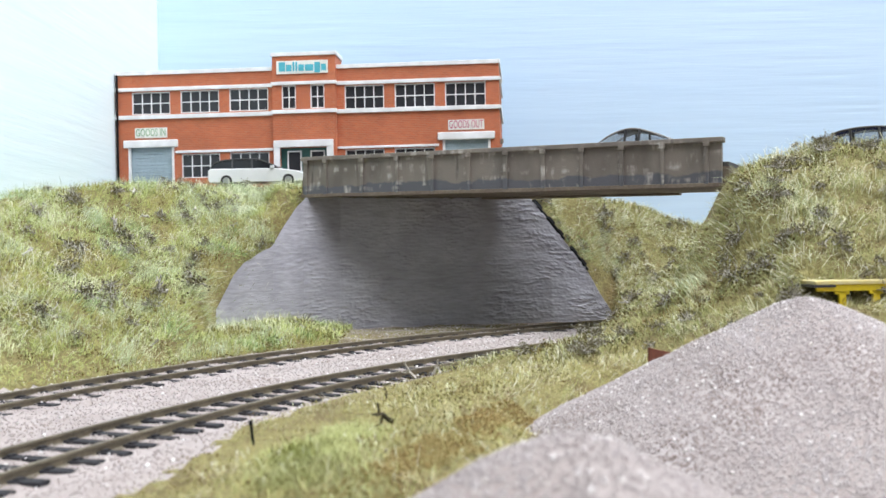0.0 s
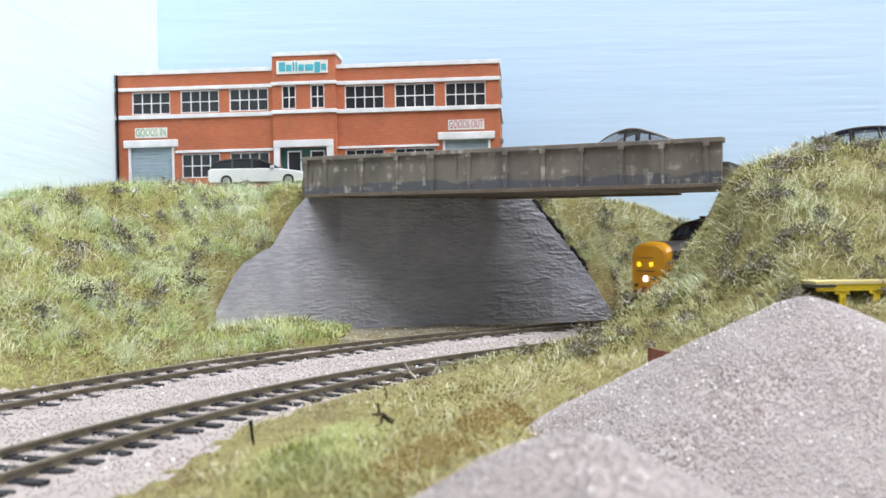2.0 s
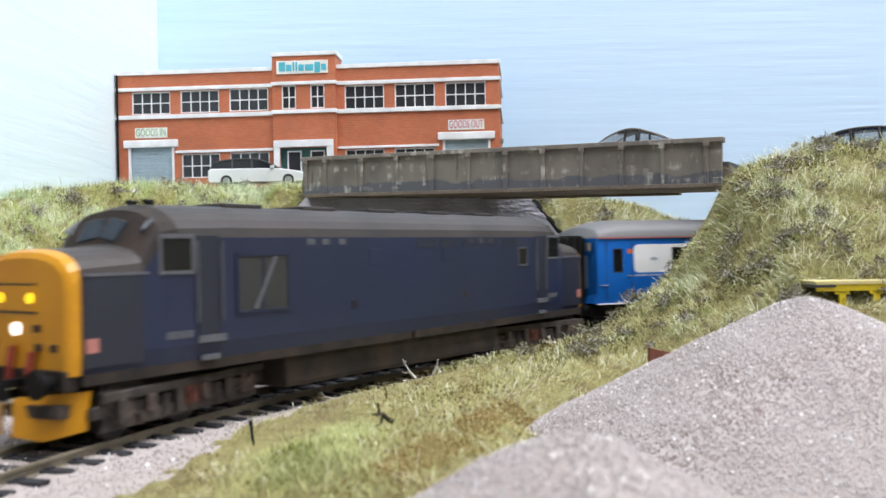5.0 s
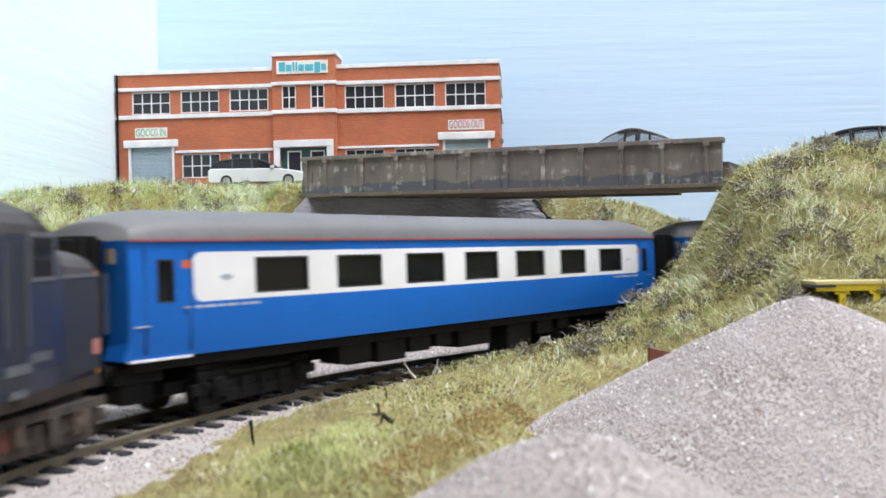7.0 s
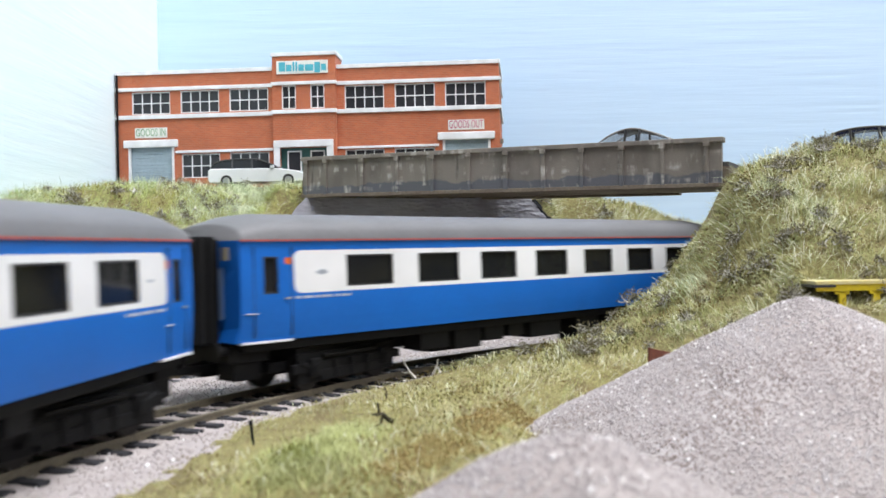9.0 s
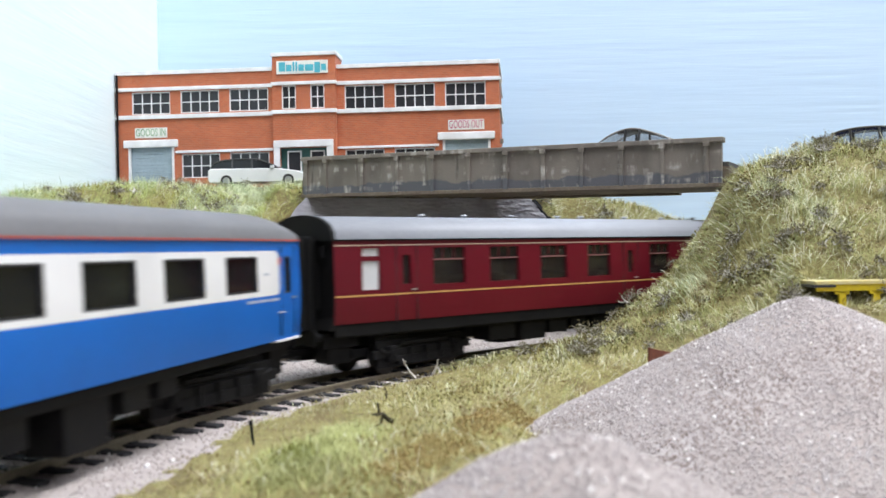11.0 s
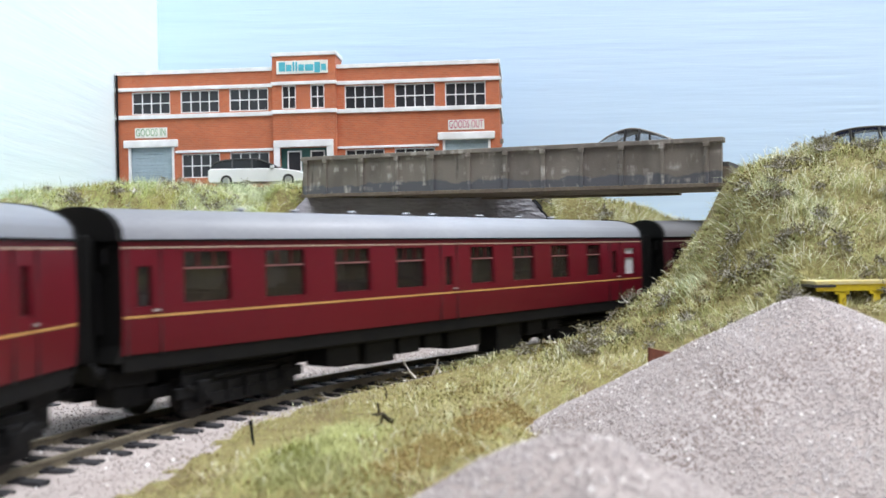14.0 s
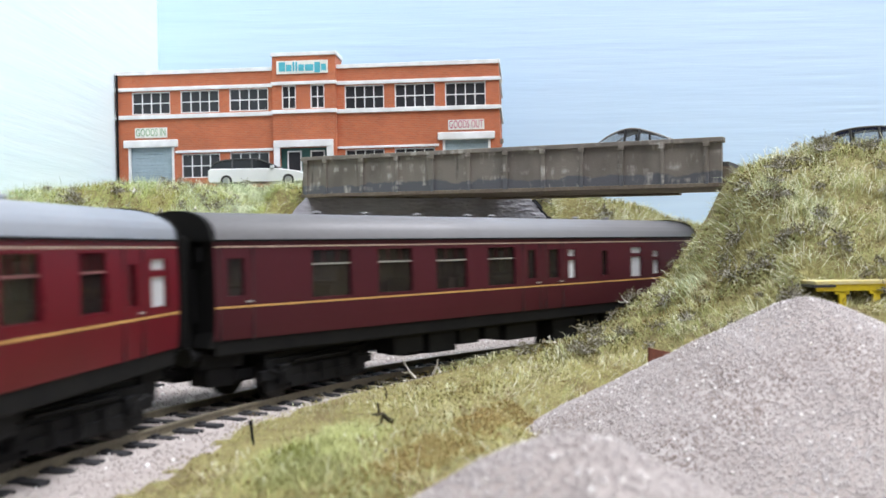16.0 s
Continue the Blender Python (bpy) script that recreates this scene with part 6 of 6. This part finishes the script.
            part("valance", boxes(bx(3, 119, s * 16.0, s * 16.6, 12.8, 15.2)), LOCO_BLACK, base)
            for u in (112, 118, 125):
                part("roof_grille", boxes(bx(u - 40, u - 37, s * 16.6, s * 17.2, 41.8, 43.4)), LOCO_TRIM, base)
        # headlights and nose fittings
        f = X(-0.35)
        for y in (-3.4, 7.6):
            part("marker_light", rod(bmesh.new(), (X(0.6), y, 31.2), (X(-0.5), y, 31.2), 1.15, 14), GLOW_YELLOW if e < 0 else LAMP_RED, base)
        part("headlight", rod(bmesh.new(), (X(0.6), 2.0, 24.6), (X(-0.5), 2.0, 24.6), 1.4, 16), GLOW_WHITE if e < 0 else LAMP_CLEAR, base)
        part("headcode_panel", boxes(bx(-0.25, 0.4, -5.4, 9.8, 28.4, 34.0), bevel=0.2), YELLOW, base)
        part("nose_seam", boxes(bx(-0.3, 0.4, -5.4, 9.8, 27.9, 28.3), bx(-0.3, 0.4, -5.4, 9.8, 34.0, 34.3)), DARK_TRIM, base)
        for y, z in ((-5.4, 24.8), (-5.8, 20.8), (-11.2, 20.8), (10.5, 21.5), (11.2, 18.5)):
            part("hose_socket", boxes(bx(-0.5, 0.4, y - 1.2, y + 1.2, z - 0.8, z + 0.8), bevel=0.2), LOCO_BLACK, base)
        for y, z in ((2.6, 19.5), (-4.4, 18.4)):
            part("brake_hose", rod(rod(bmesh.new(), (X(-0.8), y, z + 1.5), (X(-1.4), y + 0.4, z - 3), 0.8, 8), (X(-1.4), y + 0.4, z - 3), (X(-1.0), y + 1, z - 7), 0.7, 8), RED_BUFFER, base)
        part("buffer_beam", boxes(bx(-0.6, 3, -15.0, 15.0, 11.8, 16.2), bevel=0.4), LOCO_BLACK, base)
        for s in (-1, 1):
            b = rod(bmesh.new(), (X(0), s * 11.4, 13.8), (X(-4.2), s * 11.4, 13.8), 1.6, 12)
            rod(b, (X(-4.2), s * 11.4, 13.8), (X(-5.2), s * 11.4, 13.8), 3.1, 18)
            part("buffer", b, BLACK, base)
        part("coupling", boxes(bx(-5.5, 2, -1.2, 1.2, 12.4, 14.2), bx(-6, -4.6, -1.8, 1.8, 9.8, 13.6), bevel=0.3), BLACK, base)
        # snow plough: two angled blades
        for s in (-1, 1) if e < 0 else ():
            bm = bmesh.new()
            pts = [(X(-3.6), s * 2.2, 2.4), (X(-3.0), s * 2.2, 10.4), (X(5.2), s * 15.8, 11.6), (X(4.2), s * 15.8, 3.4), (X(-0.6), s * 9.0, 1.4)]
            f1 = [bm.verts.new(p) for p in pts]
            f2 = [bm.verts.new((p[0] - e * -0.9, p[1], p[2])) for p in pts]
            bm.faces.new(f1)
            bm.faces.new(f2)
            for i in range(5):
                j = (i + 1) % 5
                bm.faces.new((f1[i], f1[j], f2[j], f2[i]))
            part("snow_plough", bm, YELLOW, base, "yellow snow plough blade")
        bogie(base, 87 * e, -11.0 * e, 46, 32, True)
    part("fuel_tank", boxes((-54, 54, -14.5, 14.5, 4.2, 14.5), bevel=1.5), LOCO_BLACK, base)
    part("chassis", boxes((-h + 3, h - 3, -15.5, 15.5, 12.8, 15.2)), LOCO_BLACK, base)
    for u in (60, 90, 120, 150, 180):
        part("roof_panel", boxes((u - h - 7, u - h + 7, -6, 6, 51.6, 52.8), bevel=0.4), ROOF_LOCO, base)
    part("horn", rod(bmesh.new(), (30 - h, -3, 52.6), (33 - h, -3, 52.6), 0.7, 8), BLACK, base)
    part("horn", rod(bmesh.new(), (30 - h, 3, 52.6), (33 - h, 3, 52.6), 0.7, 8), BLACK, base)
    # windscreens and their quarter lights lie on the sloping cab front
    for e in (-1, 1):
        for s in (-1, 1):
            m = Matrix.Translation((e * (h - 20.7), s * 4.0, 46.0)) @ Euler((s * radians(-12), e * radians(-33), 0)).to_matrix().to_4x4()
            bm = bmesh.new()
            box(bm, -0.3, 0.3, -3.2, 3.2, -3.0, 2.6, 0.25, m=m)
            part("windscreen", bm, SCREEN, base, "sloping cab windscreen")
            m = Matrix.Translation((e * (h - 23.2), s * 12.6, 45.6)) @ Euler((s * radians(-40), e * radians(-20), s * e * radians(-62))).to_matrix().to_4x4()
            bm = bmesh.new()
            box(bm, -0.3, 0.3, -2.3, 2.3, -2.6, 2.2, 0.25, m=m)
            part("quarter_light", bm, SCREEN, base)
    return tagged(base, "dark blue diesel locomotive with yellow nose, weathered grey roof", "locomotive")


LOCO_TRIM = material("dull_grey_trim", (0.11, 0.115, 0.13), 0.5, scale=120, fine=900, amount=0.25)
ROOF_LOCO = material("sooty_roof", (0.052, 0.043, 0.040), 0.6, dark=(0.032, 0.028, 0.026), scale=40, fine=900, amount=0.25, bump=0.05)
NAVY_DEEP = material("deep_navy", (0.02, 0.024, 0.04), 0.5, scale=30, fine=900, amount=0.15, bump=0.03)
GRILLE = material("grille_dark", (0.035, 0.035, 0.035), 0.6, scale=200, fine=1500, amount=0.3)
PINK_BADGE = material("pale_red_badge", (0.50, 0.20, 0.17), 0.5, scale=200, fine=900, amount=0.1)

LOCO = locomotive()
BLUE_1 = blue_coach(37.1, 29.8, 18.8)
BLUE_2 = blue_coach(37.1, 29.8, 18.8)
RED_1 = maroon_coach("maroon coach with pale grey roof and straw lining", MAROON, PALE_ROOF, SALOON_A, ((24, 32.6), (139.4, 148.6), (233.5, 242.5)))
RED_2 = maroon_coach("maroon coach with pale grey roof and frosted end windows", MAROON, PALE_ROOF, SALOON_B, ((1.4, 10.4), (116.4, 125), (229.8, 239)))
RED_3 = maroon_coach("dull dark maroon coach with grey roof", DARK_MAROON, DULL_ROOF, SALOON_C, ((1.6, 12.2), (129.8, 140.2), (143.4, 154.4)))
# thing, length, pivot, front behind the locomotive's nose
TRAIN = ((LOCO, 240, 87, 0.0), (BLUE_1, 264.6, 92, 258.7), (BLUE_2, 264.6, 92, 551.6), (RED_1, 259, 92, 840.1), (RED_2, 259, 92, 1123.6), (RED_3, 259, 92, 1405.4))


PACE = [(0.0, -12.0), (2.0, -12.0), (2.5, -7.5), (3.0, -6.0), (3.5, -2.5), (4.0, -4.2), (4.2, -4.6), (6.3, -0.2), (6.5, 0.4), (7.0, 0.3), (7.5, 2.0), (8.0, -0.8), (8.5, 1.5), (9.0, -1.5), (9.2, -2.4),
        (11.3, 0.8), (11.5, -0.9), (12.0, -0.7), (12.5, -2.0), (13.5, -0.5), (14.0, 0.0), (14.5, 1.8), (15.0, -1.2), (15.5, 3.4), (16.0, 0.8)]


def nose_s(t):
    """Way of the nose: steady at first, then picking up from 96 to 124 mm/s, with a slight unevenness."""
    if t < 2.5:
        s = 413.9 + 96 * (2.5 - t)
    elif t < 6.5:
        d = t - 2.5
        s = 413.9 - 96 * d - 3.5 * d * d
    else:
        s = -26.1 - 124 * (t - 6.5)
    return s + table(t, PACE)


def motions():
    for thing, length, pivot, behind in TRAIN:
        rows = []
        for i in range(161):
            t = i * 0.1
            s = nose_s(t) + behind + length / 2
            a, _ = along(NEAR, s - pivot)
            b, _ = along(NEAR, s + pivot)
            c, d = (a + b) / 2, b - a
            rows.append((t, pose(c.x * MM, c.y * MM, RAIL_Z * MM, 0, 0, math.degrees(math.atan2(d.y, d.x)))))
        walk(thing, rows)


motions()
